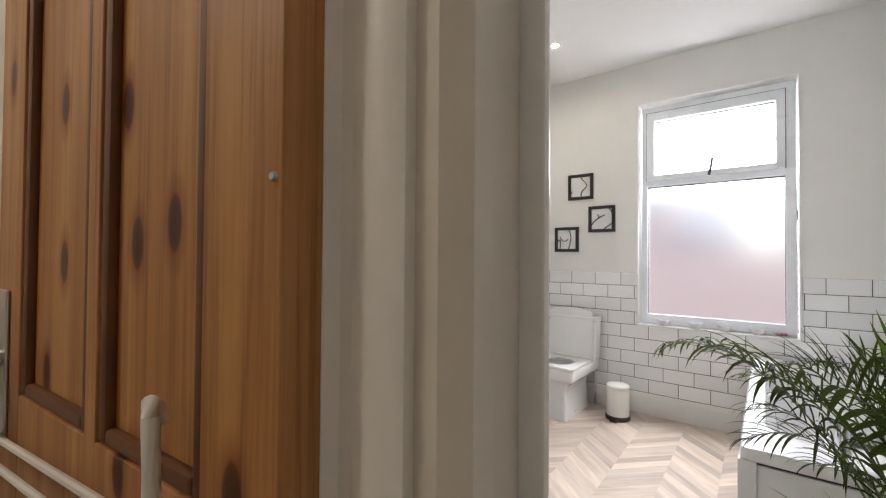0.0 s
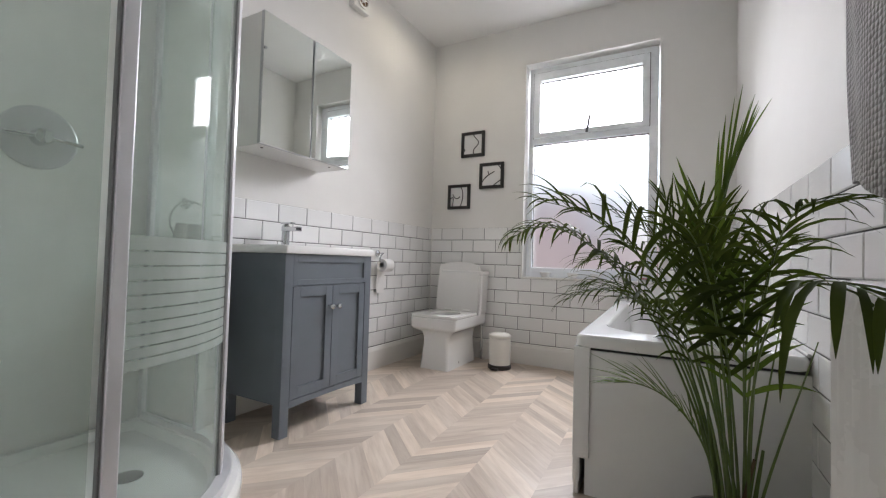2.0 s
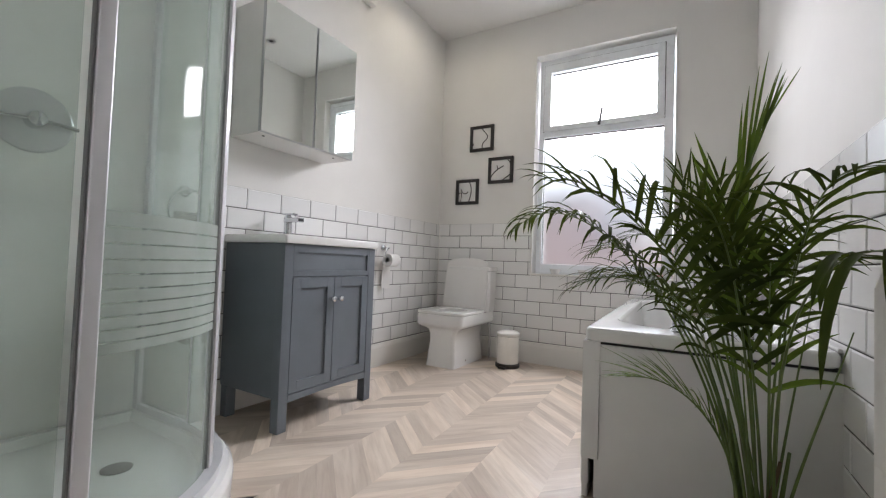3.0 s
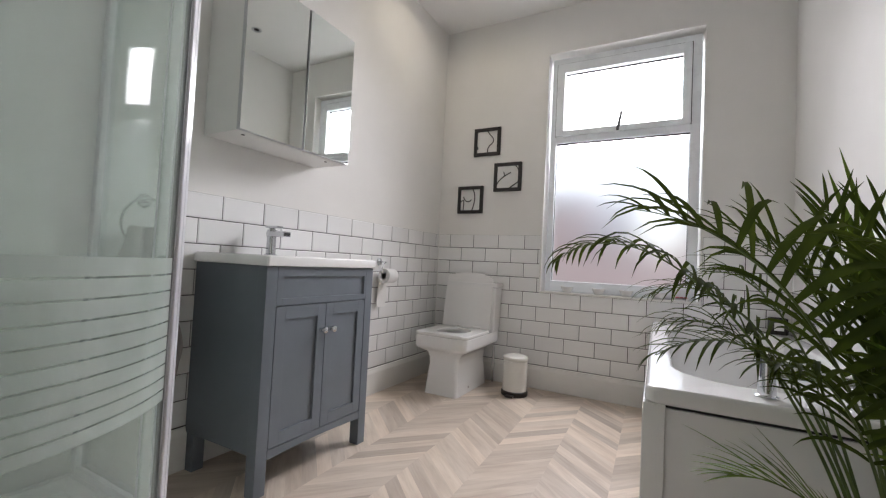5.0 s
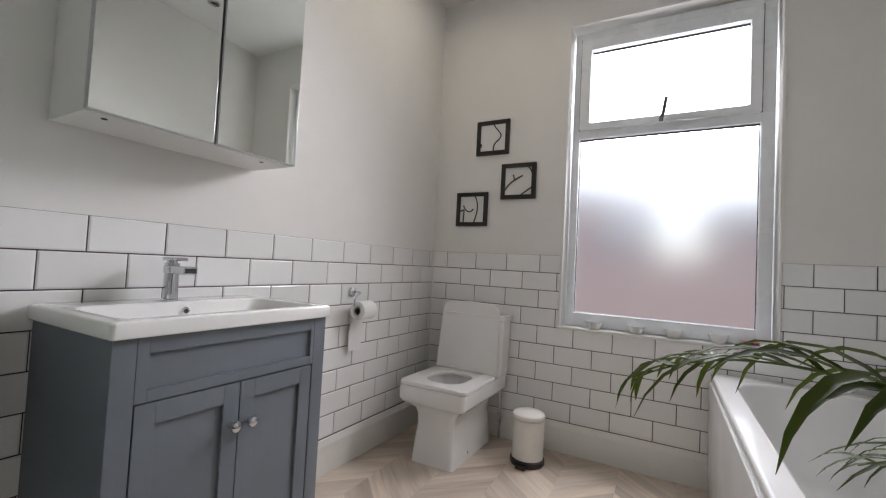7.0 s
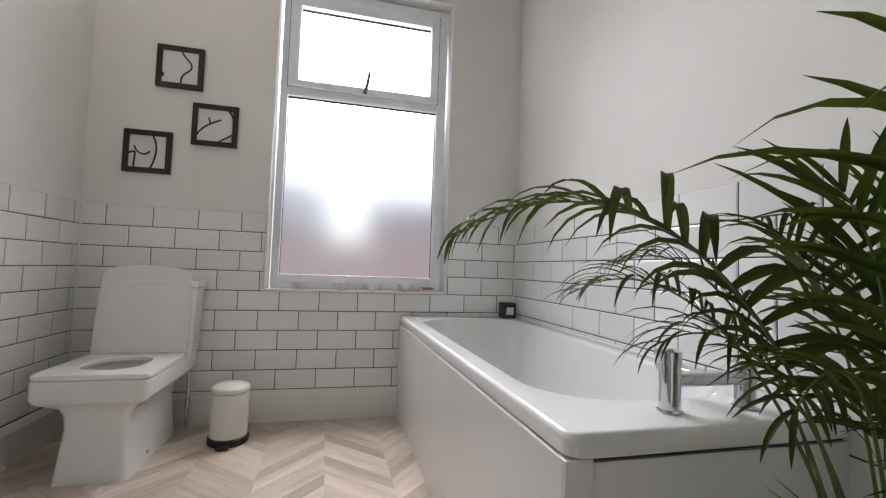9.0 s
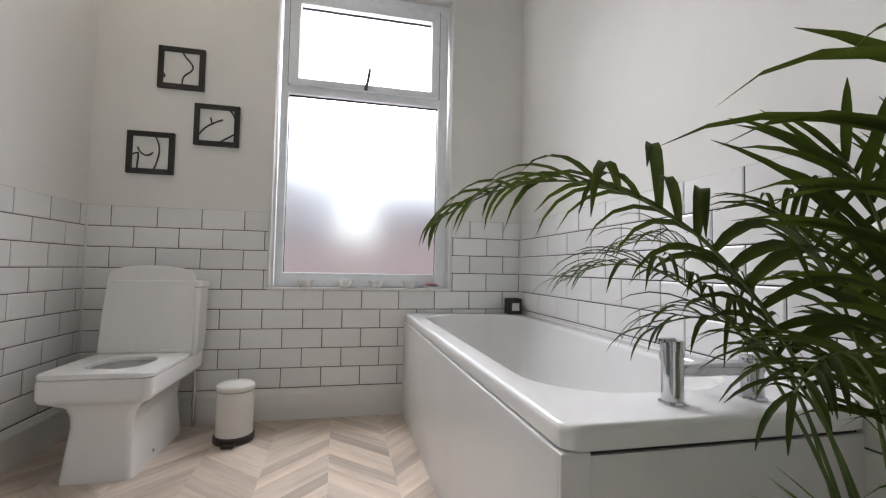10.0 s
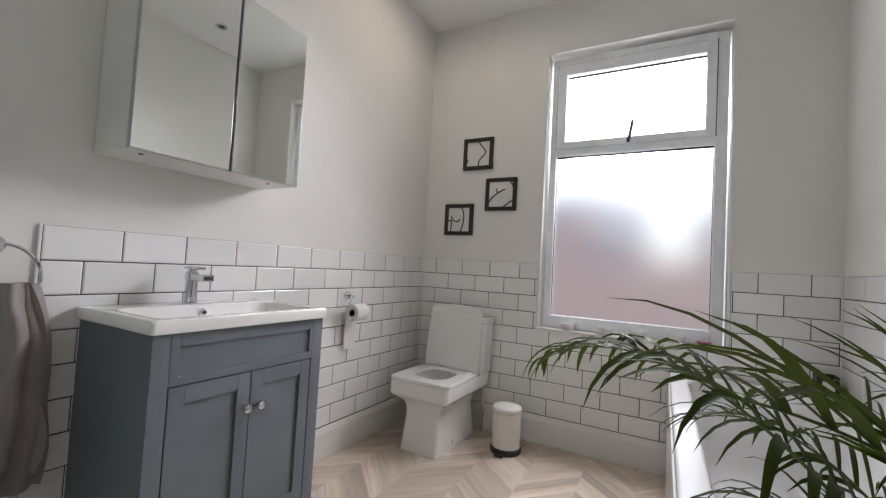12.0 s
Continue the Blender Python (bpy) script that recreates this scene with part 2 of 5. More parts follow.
SATIN = surface("satin_aluminium", (0.57, 0.57, 0.585), 0.36, 0.05, 6, 120, 0.05, metal=1.0)
FRAME = surface("pale_anodised_profile", (0.60, 0.60, 0.62), 0.34, 0.04, 6, 120, 0.03, metal=0.25)
MIRROR = surface("silvered_mirror", (0.86, 0.90, 0.87), 0.015, 0.01, 3, 40, 0.0, metal=1.0, rough_vary=0.005)
UPVC = surface("white_upvc", (0.83, 0.86, 0.89), 0.28, 0.02, 4, 60, 0.0)
SEAL = surface("dark_grey_rubber", (0.16, 0.165, 0.165), 0.6, 0.1, 9, 90, 0.0)
HANDLE = surface("dark_grey_metal", (0.10, 0.10, 0.105), 0.4, 0.1, 9, 60, 0.0, metal=0.6)
# black for rubber gaskets, and for the shade painted into gaps and openings
GASKETSHADE = surface("black_gasket_and_gap_shade", (0.02, 0.02, 0.022), 0.6, 0.1, 9, 90, 0.0)
FROST = frosted_glass()
SHOWERGLASS = clear_glass("green_tinged_shower_glass", (0.90, 0.94, 0.918), 0.16)
ETCH = clear_glass("etched_white_glass", (0.84, 0.88, 0.855), 0.38)
BLACK = surface("black_stained_wood", (0.018, 0.015, 0.014), 0.45, 0.2, 9, 90, 0.1)
PAPER = surface("white_art_paper", (0.74, 0.73, 0.71), 0.8, 0.03, 9, 120, 0.0)
TISSUE = surface("white_tissue", (0.80, 0.79, 0.77), 0.95, 0.03, 20, 240, 0.3)
CARD = surface("brown_cardboard", (0.20, 0.13, 0.08), 0.9, 0.1, 20, 200, 0.1)
BINWHITE = surface("cream_enamelled_steel", (0.76, 0.74, 0.69), 0.22, 0.03, 4, 60, 0.0)
DARKPLASTIC = surface("dark_brown_plastic", (0.022, 0.016, 0.014), 0.45, 0.1, 8, 60, 0.05)
TOWELTAUPE = cloth("taupe_towelling", (0.33, 0.288, 0.275), 420.0, 0.002)
TOWELGREY = cloth("grey_waffle_cotton", (0.24, 0.225, 0.22), 95.0, 0.006)
LEAF = leaf_material("palm_leaf", (0.012, 0.021, 0.005), (0.025, 0.039, 0.008), (0.064, 0.086, 0.014))
YOUNG = leaf_material("young_palm_leaf", (0.060, 0.110, 0.018), (0.110, 0.180, 0.028), (0.190, 0.270, 0.045))
STEM = surface("green_palm_stem", (0.10, 0.15, 0.035), 0.45, 0.35, 12, 60, 0.1)
CANE = surface("brown_palm_cane", (0.10, 0.065, 0.03), 0.6, 0.3, 14, 60, 0.2)
POT = surface("grey_glazed_pot", (0.20, 0.20, 0.20), 0.4, 0.1, 6, 60, 0.1)
SOIL = surface("dark_potting_soil", (0.03, 0.022, 0.016), 1.0, 0.4, 30, 150, 0.8)
RADPAINT = surface("white_radiator_enamel", (0.76, 0.75, 0.73), 0.28, 0.03, 4, 60, 0.02)
WIRE = surface("white_plastic_coated_wire", (0.74, 0.72, 0.68), 0.35, 0.04, 9, 60, 0.0)
PINK = surface("pink_wax", (0.62, 0.20, 0.24), 0.4, 0.2, 30, 90, 0.0)
CUP = surface("white_translucent_cup", (0.80, 0.80, 0.79), 0.25, 0.03, 9, 60, 0.0)
BRICK = brick_material()
SLATE = surface("grey_roof_slate", (0.15, 0.155, 0.18), 0.7, 0.2, 3, 40, 0.3)
GRASS = surface("yard_concrete", (0.16, 0.155, 0.145), 0.95, 0.2, 0.5, 30, 0.3)
BULB = surface("dark_downlight_reflector", (0.10, 0.10, 0.10), 0.25, 0.1, 9, 60, 0.0, metal=0.8)
LIT = surface("lit_downlight_lens", (0.8, 0.75, 0.65), 0.3, 0.02, 9, 60, 0.0)
LIT.node_tree.nodes["Principled BSDF"].inputs["Emission Color"].default_value = (1.0, 0.88, 0.7, 1)
LIT.node_tree.nodes["Principled BSDF"].inputs["Emission Strength"].default_value = 115.0
CARPET = surface("beige_hall_carpet", (0.30, 0.26, 0.22), 0.98, 0.12, 6, 400, 0.6)


# ---- builders ----
def thing(name, label="", category="", group="", kind="", at=(0, 0, 0), turn=0.0):
    ob = new(name)
    ob.matrix_basis = pose(*at, 0, 0, turn)
    return tagged(ob, label, category, group, kind)


def weigh_normals(me, limit):
    """Smooth over rounded edges but keep the broad faces flat: neighbours count by their area."""
    near = [[] for _ in me.vertices]
    faces = [(p.normal.copy(), p.area) for p in me.polygons]
    for p in me.polygons:
        for v in p.vertices:
            near[v].append(p.index)
    normals = []
    for p in me.polygons:
        n = faces[p.index][0]
        for v in p.vertices:
            total = Vector((0, 0, 0))
            for k in near[v]:
                m, area = faces[k]
                if k == p.index or m.dot(n) > limit:
                    total += m * area
            normals.append(total.normalized() if total.length > 1e-12 else n)
    me.normals_split_custom_set(normals)


def finish(bm, name, material, smooth=False):
    bmesh.ops.recalc_face_normals(bm, faces=bm.faces)
    me = bpy.data.meshes.new(name)
    bm.to_mesh(me)
    bm.free()
    me.materials.append(material)
    if smooth:
        me.polygons.foreach_set("use_smooth", [True] * len(me.polygons))
        weigh_normals(me, math.cos(radians(smooth)))
    return me


def part(name, bm, material, parent, label="", smooth=40, kind=""):
    """Links a bmesh as one mesh object under a thing or under a part."""
    ob = new(name, finish(bm, name, material, smooth))
    ob.parent = parent
    return tagged(ob, label, kind=kind)


def solid(name, bm, material, label, category="", kind="structure", smooth=40):
    return tagged(new(name, finish(bm, name, material, smooth)), label, category, kind=kind)


def box(lo, hi, bevel=0.0, segments=2, bm=None):
    bm = bm or bmesh.new()
    made = bmesh.ops.create_cube(bm, size=1.0)
    vs = made["verts"]
    for v in vs:
        v.co = [lo[i] + (v.co[i] + 0.5) * (hi[i] - lo[i]) for i in range(3)]
    if bevel:
        es = list({e for v in vs for e in v.link_edges})
        bmesh.ops.bevel(bm, geom=es, offset=bevel, segments=segments, profile=0.5, affect="EDGES")
    return bm


def ring_rect(cx, cy, z, w, d, r, n=5):
    """The outline of a rounded rectangle, w by d, with corner radius r."""
    r = min(r, w / 2 - 1e-4, d / 2 - 1e-4)
    pts = []
    for k, (sx, sy) in enumerate(((1, 1), (-1, 1), (-1, -1), (1, -1))):
        for i in range(n + 1):
            a = math.pi / 2 * (k + i / n)
            pts.append((cx + sx * (w / 2 - r) + r * math.cos(a), cy + sy * (d / 2 - r) + r * math.sin(a), z))
    return pts


def loft(rings, cap_start=True, cap_end=True, bm=None):
    bm = bm or bmesh.new()
    vs = [[bm.verts.new(p) for p in ring] for ring in rings]
    n = len(vs[0])
    for a, b in zip(vs, vs[1:]):
        for i in range(n):
            bm.faces.new((a[i], a[(i + 1) % n], b[(i + 1) % n], b[i]))
    if cap_start:
        bm.faces.new(vs[0][::-1])
    if cap_end:
        bm.faces.new(vs[-1])
    return bm


def lathe(profile, n=28, centre=(0, 0, 0), axis="z", bm=None):
    """Turns (radius, height) pairs round an axis."""
    rings = []
    for r, h in profile:
        ring = []
        for i in range(n):
            a = 2 * math.pi * i / n
            p = (r * math.cos(a), r * math.sin(a), h)
            if axis == "x":
                p = (p[2], p[0], p[1])
            elif axis == "y":
                p = (p[0], p[2], p[1])
            ring.append(tuple(p[k] + centre[k] for k in range(3)))
        rings.append(ring)
    return loft(rings, bm=bm)


def tube(points, radius, n=8, bm=None, taper=1.0):
    points = [Vector(p) for p in points]
    rings = []
    up = Vector((0.31, 0.17, 0.93))
    for i, p in enumerate(points):
        d = (points[min(i + 1, len(points) - 1)] - points[max(i - 1, 0)]).normalized()
        side = d.cross(up)
        if side.length < 0.1:
            side = d.cross(Vector((1, 0, 0)))
        side.normalize()
        other = d.cross(side)
        r = radius * (1 + (taper - 1) * i / (len(points) - 1))
        rings.append([tuple(p + r * (math.cos(2 * math.pi * k / n) * side + math.sin(2 * math.pi * k / n) * other)) for k in range(n)])
    return loft(rings, bm=bm)


def bezier(p, n):
    p = [Vector(q) for q in p]
    out = []
    for i in range(n + 1):
        t = i / n
        out.append(p[0] * (1 - t) ** 3 + 3 * p[1] * t * (1 - t) ** 2 + 3 * p[2] * t * t * (1 - t) + p[3] * t ** 3)
    return out


# ---- the setting ----
X0, X1, Y0, YS, H = 0.0, 2.335, 0.0, -3.32, 2.84        # vanity wall, bath wall, window wall, door wall, ceiling
YH = -3.50                                              # hall face of the door wall
WX0, WX1, WZ0, WZ1 = 0.878, 1.882, 0.709, 2.489         # window opening
DX0, DX1, DZ = 1.645, 2.330, 2.06                       # door opening

bm = box((-0.15, -5.2, -0.2), (2.6, -3.411, -0.002))
solid("floor_hall", bm, CARPET, "beige carpet on the landing floor", "floor")
floor = solid("floor", box((-0.15, -3.409, -0.2), (2.47, 0.15, -0.0035)), GROUT, "pale oak chevron vinyl floor", "floor")
solid("ceiling", box((-0.15, YS - 0.02, H), (2.47, 0.15, H + 0.15)), CEIL, "plain white painted ceiling", "ceiling")
solid("ceiling_hall", box((-0.15, -5.2, 2.6), (2.6, YH + 0.02, 2.75)), CEIL, "plain white landing ceiling", "ceiling")

P = 0.007                                               # the plaster lies this far behind the tile faces
bm = box((-0.15, P, -0.2), (WX0, 0.32, H))
box((WX1, P, -0.2), (2.47, 0.32, H), bm=bm)
box((WX0, P, -0.2), (WX1, 0.32, WZ0), bm=bm)
box((WX0, P, WZ1), (WX1, 0.32, H), bm=bm)
wall_north = solid("wall_north", bm, PAINT, "warm white plaster wall with white metro tile dado", "wall")
wall_west = solid("wall_west", box((-0.15, YS, -0.2), (-P, P, H)), PAINT, "warm white plaster wall with white metro tile dado", "wall")
wall_east = solid("wall_east", box((X1 + P, YS, -0.2), (2.47, P, H)), PAINT, "warm white plaster wall with white metro tile dado", "wall")
bm = box((-0.15, YH, -0.2), (DX0 - 0.030, YS, H))
box((DX1 + 0.012, YH, -0.2), (2.6, YS, H), bm=bm)
box((DX0 - 0.030, YH, DZ + 0.025), (DX1 + 0.012, YS, H), bm=bm)
wall_south = solid("wall_south", bm, PAINT, "warm white plaster wall holding the bathroom doorway", "wall")
bm = box((-0.15, -5.2, -0.2), (-0.02, YH, 2.75))
box((2.6, -5.2, -0.2), (2.72, YH, 2.75), bm=bm)
box((-0.15, -5.32, -0.2), (2.72, -5.2, 2.75), bm=bm)
solid("wall_hall", bm, HALLPAINT, "cream plaster walls of the landing", "wall")

# skirting boards with a moulded top
SK = [(0.000, 0.0), (-0.020, 0.0), (-0.020, 0.132), (-0.017, 0.138), (-0.015, 0.147), (-0.010, 0.155), (-0.009, 0.162), (-0.004, 0.166), (0.0, 0.166)]
def skirting(name, a, b, inward):
    a, b, inward = Vector(a), Vector(b), Vector(inward)
    rings = [[tuple(p - inward * o + Vector((0, 0, z))) for o, z in SK] for p in (a, b)]
    return solid(name, loft(rings), GLOSS, "deep white gloss skirting board with moulded top", "skirting board")
skirting("baseboard_north", (-0.002, 0.004, 0), (1.632, 0.004, 0), (0, -1, 0))
skirting("baseboard_west", (0.0, -0.02, 0), (0.0, -2.17, 0), (1, 0, 0))

# door lining, stops and architraves
door_frame = thing("door_frame", "cream gloss painted door lining and moulded architrave", "door frame", kind="structure")
OUT = [(DX0 - 0.029, YH - 0.002), (DX0 + 0.012, YH - 0.002), (DX0 + 0.025, YH + 0.012), (DX0 + 0.025, YH + 0.032), (DX0 - 0.022, YH + 0.032), (DX0 - 0.022, YS - 0.034), (DX0 - 0.029, YS - 0.034)]
part("lining", loft([[(x, y, z) for x, y in OUT] for z in (0.0, DZ)]), LINING, door_frame, smooth=20)
part("edge_bead", box((DX0 - 0.0298, YS - 0.0335, 0.0), (DX0 + 0.001, YS - 0.0215, DZ), 0.004), GLOSS, door_frame)
part("lining", box((DX1, YH - 0.002, 0.0), (DX1 + 0.012, YS + 0.002, DZ), 0.002), LINING, door_frame)
part("head", box((DX0 - 0.025, YH - 0.002, DZ), (DX1 + 0.012, YS + 0.002, DZ + 0.025), 0.002), LINING, door_frame)
ARC = [(0.0, 0.0), (0.0, 0.010), (0.008, 0.016), (0.022, 0.018), (0.040, 0.012), (0.048, 0.014), (0.054, 0.022), (0.068, 0.022), (0.072, 0.018), (0.072, 0.0)]
for x, y, sx, sy in ((DX0 - 0.004, YH, -1, -1), (DX0 - 0.048, YS, -1, 0.6)):
    rings = [[(x + sx * u, y + sy * v, z) for u, v in ARC] for z in (0.0, DZ + 0.07)]
    part("architrave", loft(rings), GLOSS, door_frame, smooth=30)
part("architrave", box((DX0 + 0.07, YH - 0.02, DZ + 0.006), (DX1 + 0.05, YH, DZ + 0.075), 0.004), GLOSS, door_frame)

part("threshold_strip", box((DX0 - 0.021, -3.430, -0.001), (DX1 - 0.001, -3.392, 0.005), 0.002), SATIN, door_frame, "satin metal threshold strip")

# outside: yard, neighbouring houses
solid("ground", box((-300, 0.33, -3.3), (300, 600, -3.2)), GRASS, "grey concrete back yards", "ground")
def house(x0, x1, y, ridge, eaves):
    h = thing("house", "red brick terraced house with a grey slate roof", "house", group="houses behind the yard")
    part("wall", box((x0, y, -3.2), (x1, y + 3, eaves)), BRICK, h)
    rings = [[(x, y - 0.25, eaves - 0.02), (x, y + 1.5, ridge), (x, y + 3.25, eaves - 0.02), (x, y + 1.5, ridge - 0.25)] for x in (x0 - 0.1, x1 + 0.1)]
    part("roof", loft(rings), SLATE, h)
    return h
house(-9.0, -0.55, 9.5, 3.55, 2.95)
house(-0.40, 0.72, 9.5, 3.30, 1.75)
house(2.15, 12.0, 9.5, 3.15, 2.4)
solid("yard_wall", box((-20, 7.2, -3.2), (20, 7.45, 1.40)), BRICK, "red brick yard wall", "wall")

# window
window = thing("window_1", "white upvc casement window with frosted panes", "window", kind="structure")
FY0, FY1 = 0.065, 0.130
part("window_reveal", box((WX0 - 0.012, -0.004, WZ0), (WX0 - 0.0005, P - 0.0005, WZ1 + 0.012), 0.0015), GLOSS, window)
part("window_reveal", box((WX1 + 0.0005, -0.004, WZ0), (WX1 + 0.012, P - 0.0005, WZ1 + 0.012), 0.0015), GLOSS, window)
part("window_reveal", box((WX0, -0.004, WZ1 + 0.0005), (WX1, P - 0.0005, WZ1 + 0.012), 0.0015), GLOSS, window)
part("window_sill", box((WX0 - 0.012, -0.012, WZ0 - 0.010), (WX1 + 0.012, 0.128, WZ0 + 0.004), 0.003), GLOSS, window, "narrow white window sill")
fl, fr_, fb, ft = WX0 + 0.012, WX1 - 0.012, WZ0 + 0.005, WZ1 - 0.015
gx0, gx1, gz0, gz1 = 0.934, 1.810, 0.794, 1.825
part("window_frame", box((fl, FY0, fb), (gx0, FY1, ft), 0.006), UPVC, window)
part("window_frame", box((gx1, FY0, fb), (fr_, FY1, ft), 0.006), UPVC, window)
part("window_frame", box((gx0 - 0.004, FY0 + 0.0015, fb), (gx1 + 0.004, FY1, gz0), 0.006), UPVC, window)
part("window_frame", box((gx0 - 0.004, FY0 + 0.0015, gz1), (gx1 + 0.004, FY1, 1.884), 0.006), UPVC, window)
part("window_frame", box((gx0 - 0.004, FY0 + 0.0015, 2.418), (gx1 + 0.004, FY1, ft), 0.006), UPVC, window)
sx0, sx1, sz0, sz1 = 0.930, 1.812, 1.874, 2.424
SY = FY0 - 0.018
for lo, hi in (((sx0 - 0.004, sz0), (sx0 + 0.006, sz1 + 0.005)), ((sx1 - 0.006, sz0), (sx1 + 0.004, sz1 + 0.005)), ((sx0, sz1 - 0.006), (sx1, sz1 + 0.005))):
    part("gasket", box((lo[0], FY0 - 0.003, lo[1]), (hi[0], FY0 + 0.01, hi[1])), GASKETSHADE, window)
sash = part("sash", box((sx0, SY, sz0), (sx0 + 0.060, FY1 - 0.004, sz1), 0.006), UPVC, window)
part("rail", box((sx1 - 0.052, SY, sz0), (sx1, FY1 - 0.004, sz1), 0.006), UPVC, sash)
part("rail", box((sx0 + 0.04, SY + 0.0015, sz0), (sx1 - 0.04, FY1 - 0.004, sz0 + 0.043), 0.006), UPVC, sash)
part("rail", box((sx0 + 0.04, SY + 0.0015, sz1 - 0.071), (sx1 - 0.04, FY1 - 0.004, sz1), 0.006), UPVC, sash)
for lo, hi in (((gx0, gz0), (gx1, gz1)), ((sx0 + 0.060, sz0 + 0.043), (sx1 - 0.052, sz1 - 0.071))):
    pane = part("pane", box((lo[0] - 0.003, FY0 + 0.030, lo[1] - 0.003), (hi[0] + 0.003, FY0 + 0.036, hi[1] + 0.003)), FROST, window, "frosted glass pane")
    pane.visible_shadow = False
    for a, b in (((lo[0], lo[1]), (lo[0] + 0.003, hi[1])), ((hi[0] - 0.003, lo[1]), (hi[0], hi[1])), ((lo[0], hi[1] - 0.009), (hi[0], hi[1]))):
        part("bead", box((a[0], FY0 + 0.022, a[1]), (b[0], FY0 + 0.030, b[1])), GASKETSHADE, window)
bm = tube([(1.366, SY - 0.006, 1.878), (1.368, SY - 0.016, 1.891), (1.376, SY - 0.022, 1.916), (1.390, SY - 0.022, 2.002)], 0.0105, 8)
part("handle", bm, HANDLE, window, "grey metal casement handle")

# ---- bath ----
bath = thing("bath", "white acrylic bath with plain panels beside tiled walls", "bath")
BX0, BX1, BY0, BY1, BZ = 1.660, X1 - 0.003, -1.800, -0.003, 0.572
cx, cy, w, d = (BX0 + BX1) / 2, (BY0 + BY1) / 2, BX1 - BX0, BY1 - BY0
ix0, ix1, iy0, iy1 = BX0 + 0.075, BX1 - 0.065, BY0 + 0.17, BY1 - 0.085
icx, icy, iw, idp = (ix0 + ix1) / 2, (iy0 + iy1) / 2, ix1 - ix0, iy1 - iy0
rings = [ring_rect(cx, cy, BZ - 0.046, w - 0.012, d - 0.012, 0.03, 8), ring_rect(cx, cy, BZ - 0.040, w, d, 0.024, 8), ring_rect(cx, cy, BZ - 0.012, w, d, 0.024, 8),
         ring_rect(cx, cy, BZ - 0.003, w - 0.008, d - 0.008, 0.032, 8), ring_rect(cx, cy, BZ, w - 0.024, d - 0.024, 0.028, 8),
         ring_rect(icx, icy, BZ, iw + 0.02, idp + 0.02, 0.20, 8), ring_rect(icx, icy, BZ - 0.004, iw + 0.004, idp + 0.004, 0.20, 8), ring_rect(icx, icy, BZ - 0.014, iw - 0.008, idp - 0.01, 0.19, 8),
         ring_rect(icx, icy - 0.02, BZ - 0.16, iw - 0.05, idp - 0.09, 0.17, 8), ring_rect(icx, icy - 0.05, BZ - 0.33, iw - 0.10, idp - 0.22, 0.15, 8),
         ring_rect(icx, icy - 0.07, BZ - 0.385, iw - 0.15, idp - 0.32, 0.13, 8), ring_rect(icx, icy - 0.08, BZ - 0.40, iw - 0.24, idp - 0.44, 0.10, 8)]
def askew(bm):
    """The room is not square: the open side of the bath drifts out towards the window."""
    for v in bm.verts:
        v.co.x -= (0.044 * (v.co.y - BY0) / d - 0.008) * (BX1 - v.co.x) / w
    return bm
part("tub", askew(loft(rings, cap_start=False)), ACRYLIC, bath, smooth=50)
bm = loft([ring_rect(BX0 + 0.008, (BY0 + BY1) / 2, z, t, d - 0.016, 0.006, 3) for z, t in ((0.0, 0.020), (0.04, 0.020), (0.045, 0.026), (BZ - 0.052, 0.028), (BZ - 0.047, 0.024))])
part("side_panel", askew(bm), PANEL, bath, "white side panel")
part("end_panel", box((BX0 + 0.045, BY0 + 0.012, 0.0), (X1 + 0.002, BY0 + 0.028, BZ - 0.056), 0.002), PANEL, bath, "white end panel")
part("corner_strip", askew(box((BX0 - 0.005, BY0 + 0.002, 0.13), (BX0 + 0.052, BY0 + 0.026, BZ - 0.0455), 0.003)), PANEL, bath)
# black strip stands in for the shade in the slot over the panel
part("gap_shade", box((BX0 + 0.054, BY0 + 0.020, BZ - 0.056), (BX1 - 0.004, BY0 + 0.026, BZ - 0.045)), GASKETSHADE, bath, "black strip painting the shade in the gap above the end panel")
part("sealant", tube([(BX1 - 0.001, BY0 + 0.02, BZ + 0.002), (BX1 - 0.001, BY1, BZ + 0.002)], 0.006), SEATPLASTIC, bath, "white silicone bead")
part("overflow", lathe([(0.0, 0.0), (0.030, 0.0), (0.032, 0.004), (0.026, 0.010), (0.0, 0.011)], 24, (icx, iy0 + 0.03, BZ - 0.12), "y"), CHROME, bath, "round chrome overflow")
part("waste", lathe([(0.0, 0.0), (0.034, 0.0), (0.034, 0.003), (0.0, 0.004)], 24, (icx, icy - 0.55, BZ - 0.40)), CHROME, bath, "round chrome waste")

mixer = thing("bath_tap", "chrome bridge bath filler tap on the bath rim", "tap")
TX, TY = 1.950, -1.715
for k in (0, 0.195):
    top = 0.126 if k == 0 else 0.088
    part("pillar", lathe([(0.0, 0.0), (0.026, 0.0), (0.027, 0.003), (0.021, 0.007), (0.021, top - 0.03), (0.0225, top - 0.028), (0.0225, top - 0.002), (0.021, top), (0.0, top)], 28, (TX + k, TY, BZ)), CHROME, mixer)
part("bridge", box((TX, TY - 0.016, BZ + 0.052), (TX + 0.195, TY + 0.016, BZ + 0.080), 0.007, 3), CHROME, mixer)
part("spout", box((TX + 0.077, TY, BZ + 0.054), (TX + 0.118, TY + 0.135, BZ + 0.076), 0.006, 3), CHROME, mixer)
part("lever", box((TX - 0.036, TY - 0.006, BZ + 0.120), (TX + 0.006, TY + 0.006, BZ + 0.130), 0.003), CHROME, mixer)
